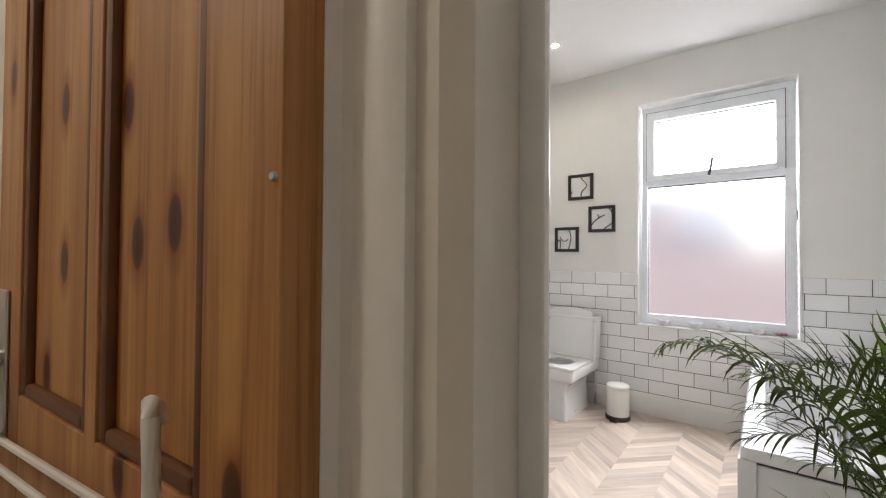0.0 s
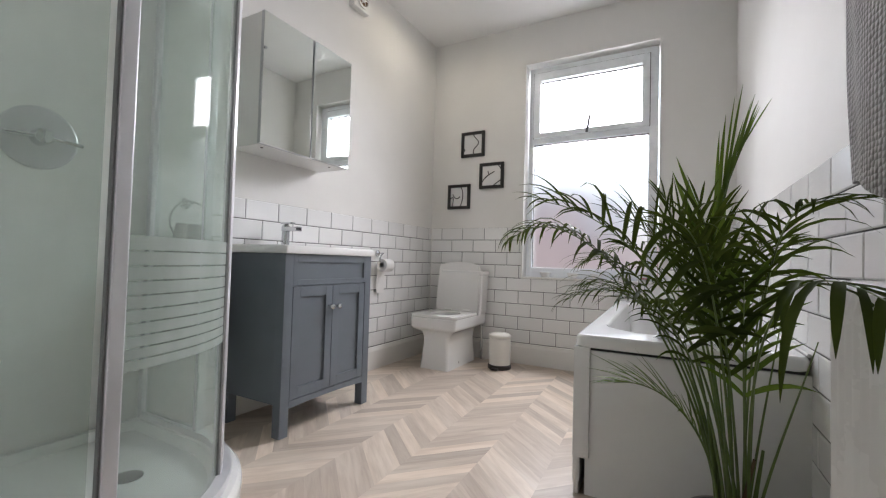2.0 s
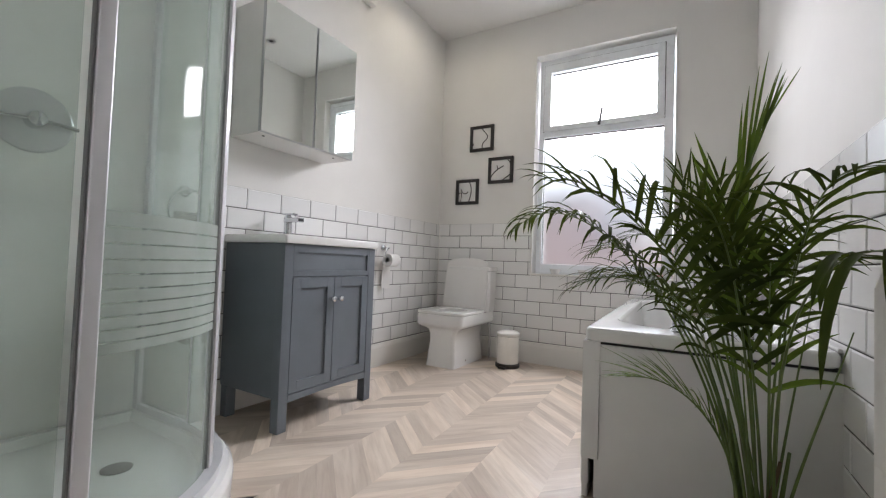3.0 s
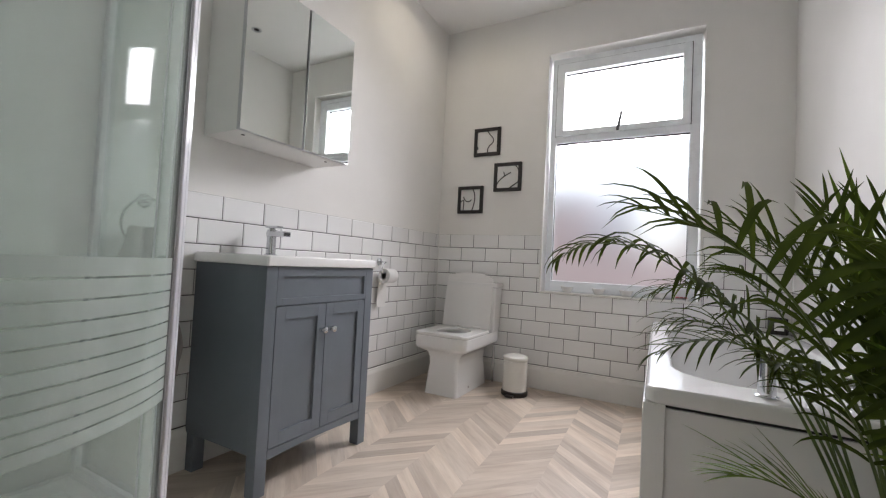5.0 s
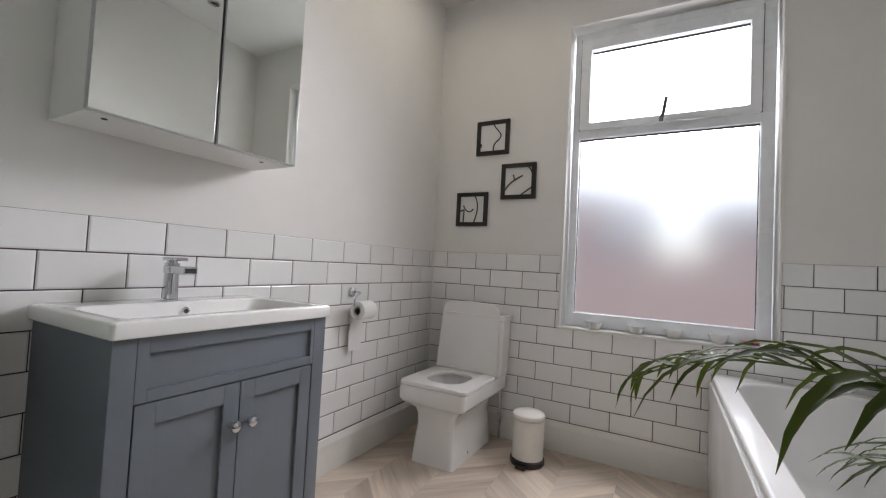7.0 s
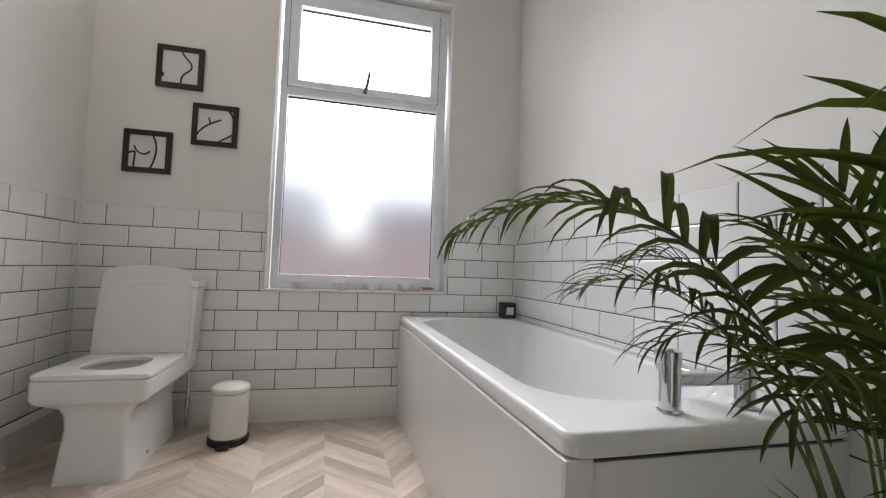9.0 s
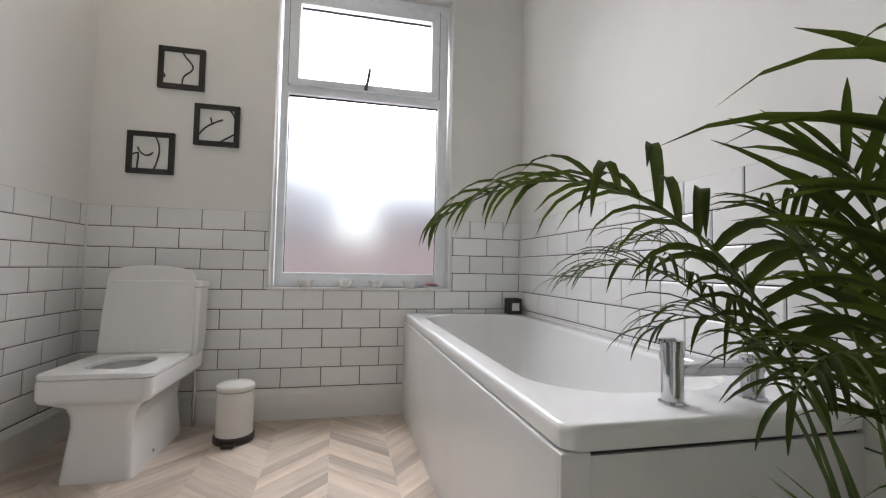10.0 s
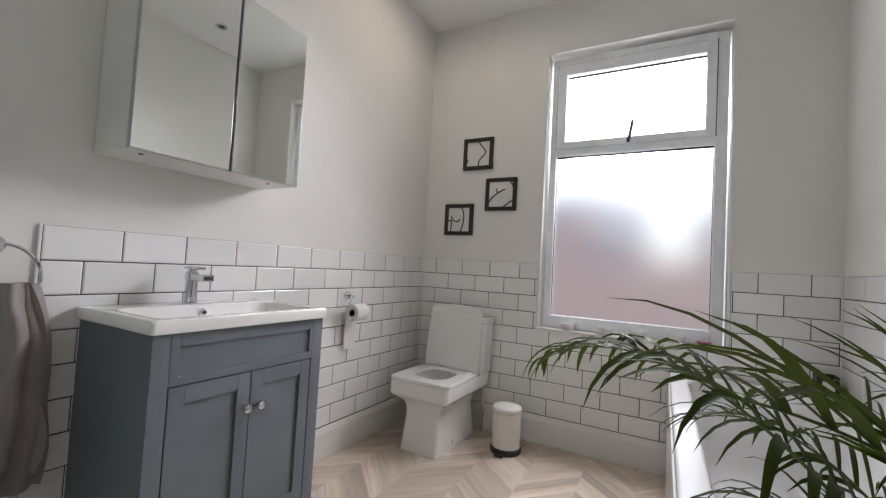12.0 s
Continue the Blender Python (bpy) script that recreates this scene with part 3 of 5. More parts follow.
part("lever", box((TX + 0.189, TY - 0.006, BZ + 0.084), (TX + 0.232, TY + 0.006, BZ + 0.094), 0.003), CHROME, mixer)

candle = thing("candle", "small square black candle jar with white label", "candle")
CX, CY = 2.262, -0.075
part("jar", loft([ring_rect(CX, CY, BZ + z, s, s, 0.008) for z, s in ((0.0, 0.078), (0.003, 0.082), (0.088, 0.082), (0.091, 0.080), (0.091, 0.07), (0.06, 0.068))]), BLACK, candle)
part("label", box((CX - 0.022, CY - 0.0425, BZ + 0.022), (CX + 0.022, CY - 0.0405, BZ + 0.066)), PAPER, candle, "plain white label")

# ---- toilet ----
wc = thing("toilet", "white close-coupled toilet with the lid raised", "toilet")
TXC = 0.388
def pan_ring(z, w, y0, y1, r):
    wide = z > 0.28                                     # the bowl overhangs its foot, a little off centre
    return ring_rect(TXC - (0.014 if wide else 0.0), (y0 + y1) / 2, z, w + (0.026 if wide else 0.0), y1 - y0, r, 6)
rings = [pan_ring(0.0, 0.250, -0.588, -0.09, 0.022), pan_ring(0.012, 0.247, -0.586, -0.09, 0.022), pan_ring(0.12, 0.230, -0.576, -0.10, 0.024), pan_ring(0.20, 0.217, -0.568, -0.10, 0.026),
         pan_ring(0.245, 0.226, -0.570, -0.09, 0.028), pan_ring(0.275, 0.265, -0.572, -0.12, 0.03), pan_ring(0.292, 0.325, -0.584, -0.05, 0.03), pan_ring(0.302, 0.360, -0.598, -0.012, 0.03),
         pan_ring(0.318, 0.370, -0.602, -0.010, 0.03), pan_ring(0.378, 0.372, -0.603, -0.010, 0.03), pan_ring(0.386, 0.364, -0.599, -0.012, 0.028),
         ring_rect(TXC - 0.014, -0.36, 0.386, 0.24, 0.33, 0.115, 6), ring_rect(TXC - 0.014, -0.36, 0.372, 0.225, 0.31, 0.11, 6), ring_rect(TXC - 0.014, -0.34, 0.24, 0.15, 0.20, 0.07, 6), ring_rect(TXC - 0.014, -0.32, 0.19, 0.08, 0.10, 0.04, 6)]
part("pan", loft(rings), CERAMIC, wc, smooth=50)
seat = loft([ring_rect(TXC - 0.014, -0.395, z, w, d, 0.04, 8) for z, w, d in ((0.388, 0.392, 0.41), (0.391, 0.400, 0.418), (0.404, 0.400, 0.418), (0.409, 0.392, 0.41))] +
            [ring_rect(TXC - 0.014, -0.385, z, w, d, 0.105, 8) for z, w, d in ((0.409, 0.235, 0.285), (0.404, 0.222, 0.272), (0.388, 0.222, 0.272))], cap_start=False, cap_end=False)
part("seat", seat, SEATPLASTIC, wc, smooth=50)
outline = [(-0.188, 0.0), (0.188, 0.0), (0.187, 0.19), (0.180, 0.345)] + [(0.136 + 0.044 * math.cos(a), 0.350 + 0.042 * math.sin(a)) for a in [radians(12 * k) for k in range(1, 7)]]
outline += [(0.14 - 0.02 * k, 0.3925 + 0.014 * (1 - ((0.14 - 0.02 * k) / 0.14) ** 2)) for k in range(1, 8)]
outline += [(-x, z) for x, z in outline[-2:1:-1]]
tilt = pose(TXC, -0.205, 0.409, -7, 0, 0)
rings = []
for y, s in ((0.0, 0.975), (-0.004, 1.0), (-0.016, 1.0), (-0.020, 0.975)):
    rings.append([tuple(tilt @ Vector((x * 1.04 * s - 0.014, -y, 0.19 + (z * 1.02 - 0.19) * s))) for x, z in outline])
part("lid", loft(rings), SEATPLASTIC, wc, "raised white seat lid", smooth=50)
for sx in (-0.085, 0.085):
    part("hinge", tube([(TXC + sx - 0.03, -0.20, 0.417), (TXC + sx + 0.03, -0.20, 0.417)], 0.010, 10), SEATPLASTIC, wc)
part("cistern", loft([ring_rect(TXC + 0.006, -0.082, z, w, dd, 0.022, 5) for z, w, dd in ((0.386, 0.36, 0.142), (0.42, 0.372, 0.148), (0.715, 0.384, 0.152))]), CERAMIC, wc)
part("cistern_lid", loft([ring_rect(TXC + 0.006, -0.084, z, w, dd, 0.024, 5) for z, w, dd in ((0.717, 0.384, 0.152), (0.719, 0.398, 0.164), (0.745, 0.398, 0.164), (0.752, 0.386, 0.152))]), CERAMIC, wc)
part("flush_button", lathe([(0.0, 0.0), (0.024, 0.0), (0.022, 0.006), (0.0, 0.007)], 20, (TXC, -0.08, 0.752)), CHROME, wc, "chrome flush button")
part("bolt_cap", lathe([(0.0, 0.0), (0.008, 0.0), (0.006, 0.005), (0.0, 0.006)], 14, (TXC + 0.120, -0.40, 0.035), "x"), CHROME, wc)

pipe = thing("water_pipe", "thin chrome supply pipe and valve behind the toilet", "pipe")
part("pipe", tube([(0.545, -0.040, 0.0), (0.545, -0.040, 0.24), (0.540, -0.045, 0.32), (0.530, -0.060, 0.385)], 0.0085, 10), CHROME, pipe)
part("valve", lathe([(0.0, 0.0), (0.012, 0.0), (0.012, 0.05), (0.0, 0.05)], 12, (0.545, -0.040, 0.10)), CHROME, pipe)

# ---- pedal bin ----
pedal_bin = thing("pedal_bin", "small cream pedal bin with a dark base", "bin")
PX, PY = 0.790, -0.245
part("base", lathe([(0.0, 0.0), (0.088, 0.0), (0.091, 0.006), (0.091, 0.028), (0.084, 0.034), (0.0, 0.034)], 36, (PX, PY, 0)), DARKPLASTIC, pedal_bin)
part("body", lathe([(0.0, 0.032), (0.083, 0.032), (0.083, 0.235), (0.0, 0.236)], 36, (PX, PY, 0)), BINWHITE, pedal_bin)
part("lid", lathe([(0.0, 0.238), (0.083, 0.238), (0.086, 0.242), (0.086, 0.256), (0.081, 0.264), (0.055, 0.273), (0.0, 0.277)], 36, (PX, PY, 0)), BINWHITE, pedal_bin)
part("pedal", box((PX - 0.028, PY - 0.122, 0.004), (PX + 0.028, PY - 0.075, 0.018), 0.005), DARKPLASTIC, pedal_bin)

# ---- vanity ----
van = thing("vanity_unit", "slate grey painted vanity cabinet with two shaker doors", "vanity cabinet")
VX0, VX1, VY0, VY1, VZ = 0.004, 0.438, -2.056, -1.438, 0.838
part("carcass", box((VX0, VY0 + 0.004, 0.145), (VX1 - 0.020, VY1 - 0.004, VZ), 0.002), GREYPAINT, van)
for y in (VY0, VY1 - 0.050):
    part("leg", box((VX1 - 0.050, y, 0.0), (VX1, y + 0.050, VZ), 0.003), GREYPAINT, van)
    part("leg", box((VX0 + 0.02, y, 0.0), (VX0 + 0.065, y + 0.050, 0.150), 0.003), GREYPAINT, van)
drawer = part("drawer_front", box((VX1 - 0.021, VY0 + 0.050, 0.690), (VX1 - 0.009, VY1 - 0.050, VZ - 0.001), 0.001), GREYPAINT, van)
for lo, hi in (((VY0 + 0.050, 0.690), (VY0 + 0.076, VZ - 0.001)), ((VY1 - 0.062, 0.690), (VY1 - 0.050, VZ - 0.001)), ((VY0 + 0.076, 0.690), (VY1 - 0.062, 0.716)), ((VY0 + 0.076, 0.800), (VY1 - 0.062, VZ - 0.001))):
    part("frame_rail", box((VX1 - 0.0088, lo[0], lo[1]), (VX1 - 0.0006, hi[0], hi[1]), 0.0008), GREYPAINT, drawer)
prof = [(VY0 + 0.051, 0.160)] + [(VY0 + 0.051 + (VY1 - VY0 - 0.102) * k / 12, 0.126 + 0.008 * math.sin(math.pi * k / 12)) for k in range(13)] + [(VY1 - 0.051, 0.160)]
part("apron", loft([[(x, y, z) for y, z in prof] for x in (VX1 - 0.022, VX1 - 0.001)]), GREYPAINT, van)
VM = (VY0 + VY1) / 2 + 0.003
for ylo, yhi, ky in ((VY0 + 0.053, VM - 0.0015, -1), (VM + 0.0015, VY1 - 0.053, 1)):
    z0, z1 = 0.163, 0.686
    door = part("door", box((VX1 - 0.020, ylo, z0), (VX1 - 0.010, yhi, z1), 0.001), GREYPAINT, van)
    for a, b in (((ylo, z0), (ylo + 0.045, z1)), ((yhi - 0.045, z0), (yhi, z1)), ((ylo + 0.045, z0), (yhi - 0.045, z0 + 0.050)), ((ylo + 0.045, z1 - 0.050), (yhi - 0.045, z1))):
        part("frame_rail", box((VX1 - 0.0095, a[0], a[1]), (VX1 - 0.001, b[0], b[1]), 0.0012), GREYPAINT, door)
    yk = (yhi - 0.024) if ky < 0 else (ylo + 0.024)
    part("knob", lathe([(0.0, 0.0), (0.009, 0.0), (0.009, 0.003), (0.006, 0.007), (0.006, 0.014), (0.013, 0.018), (0.0155, 0.024), (0.013, 0.031), (0.006, 0.034), (0.0, 0.0345)], 22, (VX1 - 0.001, yk, 0.577), "x"), CHROME, door, "round chrome knob")

basin = thing("washbasin", "white ceramic washbasin top on the grey vanity", "washbasin")
bx0, bx1, by0, by1, bz0, bz1 = 0.001, 0.452, VY0 - 0.010, VY1 + 0.010, VZ + 0.001, VZ + 0.040
cx, cy, w, d = (bx0 + bx1) / 2, (by0 + by1) / 2, bx1 - bx0, by1 - by0
rings = [ring_rect(cx, cy, bz0, w - 0.006, d - 0.006, 0.008, 4), ring_rect(cx, cy, bz0 + 0.004, w, d, 0.010, 4), ring_rect(cx, cy, bz1 - 0.006, w, d, 0.012, 4), ring_rect(cx, cy, bz1, w - 0.014, d - 0.014, 0.010, 4),
         ring_rect(cx + 0.05, cy, bz1, 0.30, d - 0.07, 0.05, 4), ring_rect(cx + 0.05, cy, bz1 - 0.006, 0.288, d - 0.085, 0.048, 4), ring_rect(cx + 0.05, cy, bz1 - 0.07, 0.23, d - 0.17, 0.05, 4), ring_rect(cx + 0.05, cy, bz1 - 0.095, 0.15, d - 0.30, 0.05, 4)]
part("bowl", loft(rings), CERAMIC, basin, smooth=50)
part("overflow", lathe([(0.0, 0.0), (0.012, 0.0), (0.013, 0.002), (0.008, 0.004), (0.0, 0.003)], 18, (0.148, cy + 0.005, bz1 - 0.028), "x"), CHROME, basin, "chrome overflow ring")
# solid black disc paints the dark inside of the overflow hole
part("overflow_hole_shade", lathe([(0.0, 0.0), (0.007, 0.0), (0.007, 0.005), (0.0, 0.005)], 14, (0.148, cy + 0.005, bz1 - 0.028), "x"), GASKETSHADE, basin)

tap = thing("basin_tap", "chrome waterfall basin mixer tap with square spout", "tap")
ty = cy - 0.012
part("base", lathe([(0.0, 0.0), (0.027, 0.0), (0.027, 0.004), (0.022, 0.007), (0.0, 0.007)], 24, (0.088, ty, bz1)), CHROME, tap)
part("body", loft([ring_rect(0.088, ty, bz1 + z, s, s, 0.016, 4) for z, s in ((0.004, 0.040), (0.10, 0.038), (0.117, 0.040))]), CHROME, tap)
part("spout", box((0.075, ty - 0.021, bz1 + 0.085), (0.190, ty + 0.021, bz1 + 0.110), 0.004), CHROME, tap)
# flat black plate, the shade in the spout's mouth painted on
part("outlet_shade", box((0.1905, ty - 0.016, bz1 + 0.090), (0.192, ty + 0.016, bz1 + 0.104)), GASKETSHADE, tap)
part("lever", box((0.062, ty - 0.018, bz1 + 0.125), (0.142, ty + 0.018, bz1 + 0.135), 0.003), CHROME, tap)
part("lever_neck", lathe([(0.0, 0.0), (0.015, 0.0), (0.015, 0.01), (0.0, 0.01)], 18, (0.088, ty, bz1 + 0.116)), CHROME, tap)

# ---- mirror cabinet ----
mc = thing("mirror_cabinet", "white wall cabinet with two mirrored doors", "mirror cabinet")
MX, MY0, MY1, MZ0, MZ1 = 0.230, -2.058, -1.428, 1.364, 2.020
bm = box((-0.004, MY0 + 0.004, MZ0), (MX - 0.022, MY1 - 0.004, MZ1), 0.002)
part("body", bm, GLOSS, mc)
MS = -1.737
for ylo, yhi in ((MY0, MS - 0.002), (MS + 0.002, MY1)):
    ajar = Matrix.Translation((MX - 0.019, MY1, 0)) @ Matrix.Rotation(radians(1.0 if ylo > MS else 0.0), 4, "Z") @ Matrix.Translation((0.019 - MX, -MY1, 0))
    panel = box((MX - 0.019, ylo, MZ0 + 0.001), (MX - 0.0045, yhi, MZ1 - 0.001), 0.001)
    glass = box((MX - 0.004, ylo + 0.002, MZ0 + 0.003), (MX, yhi - 0.002, MZ1 - 0.003), 0.0015)
    for bm in (panel, glass):
        bmesh.ops.transform(bm, matrix=ajar, verts=bm.verts)
    door = part("mirror_door", panel, SATIN, mc)
    part("mirror", glass, MIRROR, door, "bevelled mirror glass")
for y in (MY0 + 0.06, MY1 - 0.10):
    part("screw_cap", lathe([(0.0, 0.0), (0.007, 0.0), (0.007, -0.002), (0.0, -0.002)], 14, (0.17, y, MZ0)), GASKETSHADE, mc)

# ---- pictures ----
def picture(x0, z1, s, lines):
    p = thing("picture_frame", "small square black framed line drawing", "picture", group="three pictures on the window wall")
    b = 0.026
    for lo, hi in (((x0, z1 - s), (x0 + b, z1)), ((x0 + s - b, z1 - s), (x0 + s, z1)), ((x0 + b, z1 - s), (x0 + s - b, z1 - s + b)), ((x0 + b, z1 - b), (x0 + s - b, z1))):
        part("frame_bar", box((lo[0], -0.014, lo[1]), (hi[0], P - 0.001, hi[1]), 0.002), BLACK, p)
    part("print", box((x0 + b - 0.002, -0.003, z1 - s + b - 0.002), (x0 + s - b + 0.002, P - 0.001, z1 - b + 0.002)), PAPER, p, "white paper with black ink line")
    q = s - 2 * b
    for pts in lines:
        c = [(x0 + b + u * q, -0.0045, z1 - s + b + v * q) for u, v in pts]
        part("ink_line", tube(bezier(c, 14), 0.0042, 6), BLACK, p)
picture(0.289, 1.982, 0.224, [[(0.52, 1.0), (0.62, 0.75), (1.0, 0.62), (0.70, 0.38)], [(0.70, 0.38), (0.55, 0.28), (0.52, 0.18), (0.53, 0.0)], [(0.0, 0.30), (0.05, 0.26), (0.05, 0.22), (0.0, 0.18)]])
picture(0.473, 1.690, 0.224, [[(0.0, 0.18), (0.10, 0.42), (0.38, 0.58), (0.66, 0.70)], [(0.30, 0.74), (0.33, 0.68), (0.33, 0.62), (0.36, 0.56)], [(0.62, 0.0), (0.78, 0.12), (0.9, 0.18), (1.0, 0.26)], [(0.86, 1.0), (0.94, 0.92), (0.97, 0.88), (1.0, 0.78)]])
picture(0.164, 1.517, 0.221, [[(0.62, 1.0), (0.80, 0.70), (0.74, 0.35), (0.60, 0.0)], [(0.14, 0.66), (0.16, 0.50), (0.40, 0.28), (0.56, 0.52)], [(0.16, 0.48), (0.17, 0.3), (0.14, 0.15), (0.14, 0.0)], [(0.0, 0.42), (0.05, 0.46), (0.1, 0.48), (0.16, 0.48)]])

# ---- toilet roll ----
holder = thing("toilet_roll_holder", "chrome toilet roll holder on the tiled wall", "toilet roll holder")
RY, RZ = -0.815, 0.870
part("rose", lathe([(0.0, 0.0), (0.024, 0.0), (0.024, 0.008), (0.018, 0.012), (0.0, 0.012)], 24, (0.001, RY, RZ), "x"), CHROME, holder)
part("arm", tube([(0.010, RY, RZ), (0.05, RY, RZ), (0.064, RY - 0.008, RZ - 0.001), (0.069, RY - 0.035, RZ - 0.010), (0.070, RY - 0.054, RZ - 0.035), (0.070, RY - 0.054, RZ - 0.060), (0.070, RY - 0.040, RZ - 0.073), (0.070, RY - 0.02, RZ - 0.075), (0.070, RY + 0.09, RZ - 0.075)], 0.005, 10), CHROME, holder)
roll = thing("toilet_roll", "white toilet roll with a hanging sheet", "toilet roll")
ry0, rz = RY - 0.030, RZ - 0.090
part("paper", lathe([(0.021, 0.0), (0.046, 0.0), (0.0475, 0.003), (0.0475, 0.097), (0.046, 0.10), (0.021, 0.10), (0.021, 0.0)], 32, (0.070, ry0, rz), "y"), TISSUE, roll)
part("core", lathe([(0.0205, 0.001), (0.0205, 0.099), (0.019, 0.099), (0.019, 0.001), (0.0205, 0.001)], 24, (0.070, ry0, rz), "y"), CARD, roll, "brown cardboard core")
bm = loft([[(0.022 + 0.003 * math.sin(k * 0.9), ry0 + 0.002, rz - 0.03 * k), (0.022 + 0.003 * math.sin(k * 0.9), ry0 + 0.098, rz - 0.03 * k + 0.002 * math.sin(k)), (0.0232 + 0.003 * math.sin(k * 0.9), ry0 + 0.098, rz - 0.03 * k), (0.0232 + 0.003 * math.sin(k * 0.9), ry0 + 0.002, rz - 0.03 * k)] for k in range(8)])
part("sheet", bm, TISSUE, roll)

# ---- towel ring and towels ----
tr = thing("towel_ring", "chrome towel ring fixed to the painted wall", "towel ring")
QY, QZ = -2.260, 1.057
part("rose", lathe([(0.0, 0.0), (0.026, 0.0), (0.026, 0.008), (0.022, 0.012), (0.0, 0.012)], 26, (-P + 0.001, QY, QZ), "x"), CHROME, tr)
part("post", lathe([(0.0, 0.0), (0.009, 0.0), (0.009, 0.045), (0.0, 0.046)], 14, (0.004, QY, QZ), "x"), CHROME, tr)
rr = 0.092
part("ring", tube([(0.045, QY + rr * math.sin(a), QZ - rr + 0.004 + rr * math.cos(a)) for a in [2 * math.pi * k / 40 for k in range(41)]], 0.0045, 8), CHROME, tr)


def hanging(name, label, material, y0, y1, ztop, zbot, x, thick, folds, category="towel", sway=0.02, lean=0.0, skew=0.0, ragged=0.0, over=None):
    """A folded cloth hanging in a doubled slab, with soft vertical folds and an uneven hem."""
    ob = over or thing(name, label, category)
    ny, nz = 40, 44
    bm = bmesh.new()
    fronts, backs = [], []
    for j in range(nz + 1):
        v = j / nz
        rf, rb = [], []
        for i in range(ny + 1):
            u = i / ny
            wide = 0.62 + 0.38 * min(1, v * 2.2) ** 0.7
            y = (y0 + y1) / 2 + (u - 0.5) * (y1 - y0) * wide + lean * v + 0.5 * ragged * noise.noise(Vector((u * 1.5, v * 3.5, 3.3)))
            wave = math.sin(u * folds * 2 * math.pi + 1.3 * v + 0.6 * math.sin(3 * v) + 40 * ragged * noise.noise(Vector((u, v * 3, 1.7))))
            fold = (abs(wave) ** 0.7 * (1 if wave > 0 else -1) if ragged else wave) * sway * (0.4 + 0.6 * v) + noise.noise(Vector((u * 3, v * 2.2, x * 7))) * sway * 0.9
            z = ztop + (zbot - ztop) * v + skew * (u - 0.5) * v + 0.012 * math.sin(u * 9) * v
            edge = math.sin(math.pi * min(1, max(0, u))) ** 0.35
            rf.append(bm.verts.new((x + (fold + thick / 2 * (0.35 + 0.65 * edge)), y, z)))
            rb.append(bm.verts.new((x + (fold * 0.6 - thick / 2 * (0.35 + 0.65 * edge)), y, z)))
        fronts.append(rf)
        backs.append(rb)
    for g in (fronts, backs):
        for a, b in zip(g, g[1:]):
            for i in range(ny):
                bm.faces.new((a[i], a[i + 1], b[i + 1], b[i]))
    for i in range(ny):
        bm.faces.new((fronts[0][i], fronts[0][i + 1], backs[0][i + 1], backs[0][i]))
        bm.faces.new((fronts[-1][i], fronts[-1][i + 1], backs[-1][i + 1], backs[-1][i]))
    for j in range(nz):
        for k in (0, ny):
            bm.faces.new((fronts[j][k], fronts[j + 1][k], backs[j + 1][k], backs[j][k]))
    part("cloth", bm, material, ob, smooth=70)
    return ob
hand_towel = hanging("hand_towel", "taupe hand towel draped through the chrome ring", TOWELTAUPE, -2.37, -2.118, 0.950, 0.385, 0.052, 0.030, 2.6, sway=0.022, skew=-0.06, ragged=0.030)
hanging("hand_towel", "", TOWELTAUPE, -2.385, -2.150, 0.956, 0.455, 0.082, 0.026, 1.8, sway=0.034, skew=-0.085, ragged=0.045, over=hand_towel)
hanging("bath_towel", "grey waffle bath towel hanging from a hook", TOWELGREY, -2.78, -2.28, 1.72, 0.935, X1 - 0.055, 0.05, 2.2, sway=0.012, skew=0.10, lean=-0.04)
hook = thing("towel_hook", "chrome hook on the painted wall", "hook")
part("rose", lathe([(0.0, 0.0), (0.022, 0.0), (0.022, -0.008), (0.0, -0.008)], 20, (X1 + P, -2.49, 1.71), "x"), CHROME, hook)
part("peg", tube([(X1 + P, -2.49, 1.71), (X1 - 0.03, -2.49, 1.705), (X1 - 0.05, -2.49, 1.72), (X1 - 0.055, -2.49, 1.745)], 0.006, 10), CHROME, hook)

# ---- radiator ----
rad = thing("radiator", "white panel radiator with vertical flutes", "radiator")
rx0, rx1, ry0, ry1, rz0, rz1 = X1 - 0.119, X1 - 0.02, -3.10, -2.415, 0.15, 0.810
n_fl = 21
pts = []
for i in range(n_fl * 8 + 1):
    u = i / (n_fl * 8)
    s = 0.5 + 0.5 * math.cos(2 * math.pi * u * n_fl)
    pts.append((ry1 - 0.006 + (ry0 - ry1 + 0.012) * u, 0.009 * (1 - s) ** 2))
rings = []
for z, inset in ((rz0, 0.010), (rz0 + 0.012, 0.002), (rz0 + 0.04, 0.0), (rz1 - 0.05, 0.0), (rz1 - 0.022, 0.003), (rz1 - 0.006, 0.014), (rz1, 0.026)):
    flat = 1.0 if rz0 + 0.03 < z < rz1 - 0.045 else 0.35
    rings.append([(rx0 + inset + 0.010 - o * flat - 0.002, y, z) for y, o in pts] + [(rx0 + 0.03, ry0 + 0.006, z), (rx0 + 0.03, ry1 - 0.006, z)])
part("front_panel", loft(rings), RADPAINT, rad, smooth=60)
part("back_panel", box((rx1 - 0.02, ry0 + 0.006, rz0), (rx1, ry1 - 0.006, rz1 - 0.004), 0.004), RADPAINT, rad)
part("top_grille", box((rx0 + 0.028, ry0 + 0.004, rz1 - 0.016), (rx1 - 0.002, ry1 - 0.004, rz1 - 0.001), 0.003), RADPAINT, rad)
for y in (ry0, ry1 - 0.005):
    part("end_panel", box((rx0 + 0.012, y, rz0 + 0.01), (rx1 - 0.002, y + 0.005, rz1 - 0.004), 0.002), RADPAINT, rad)
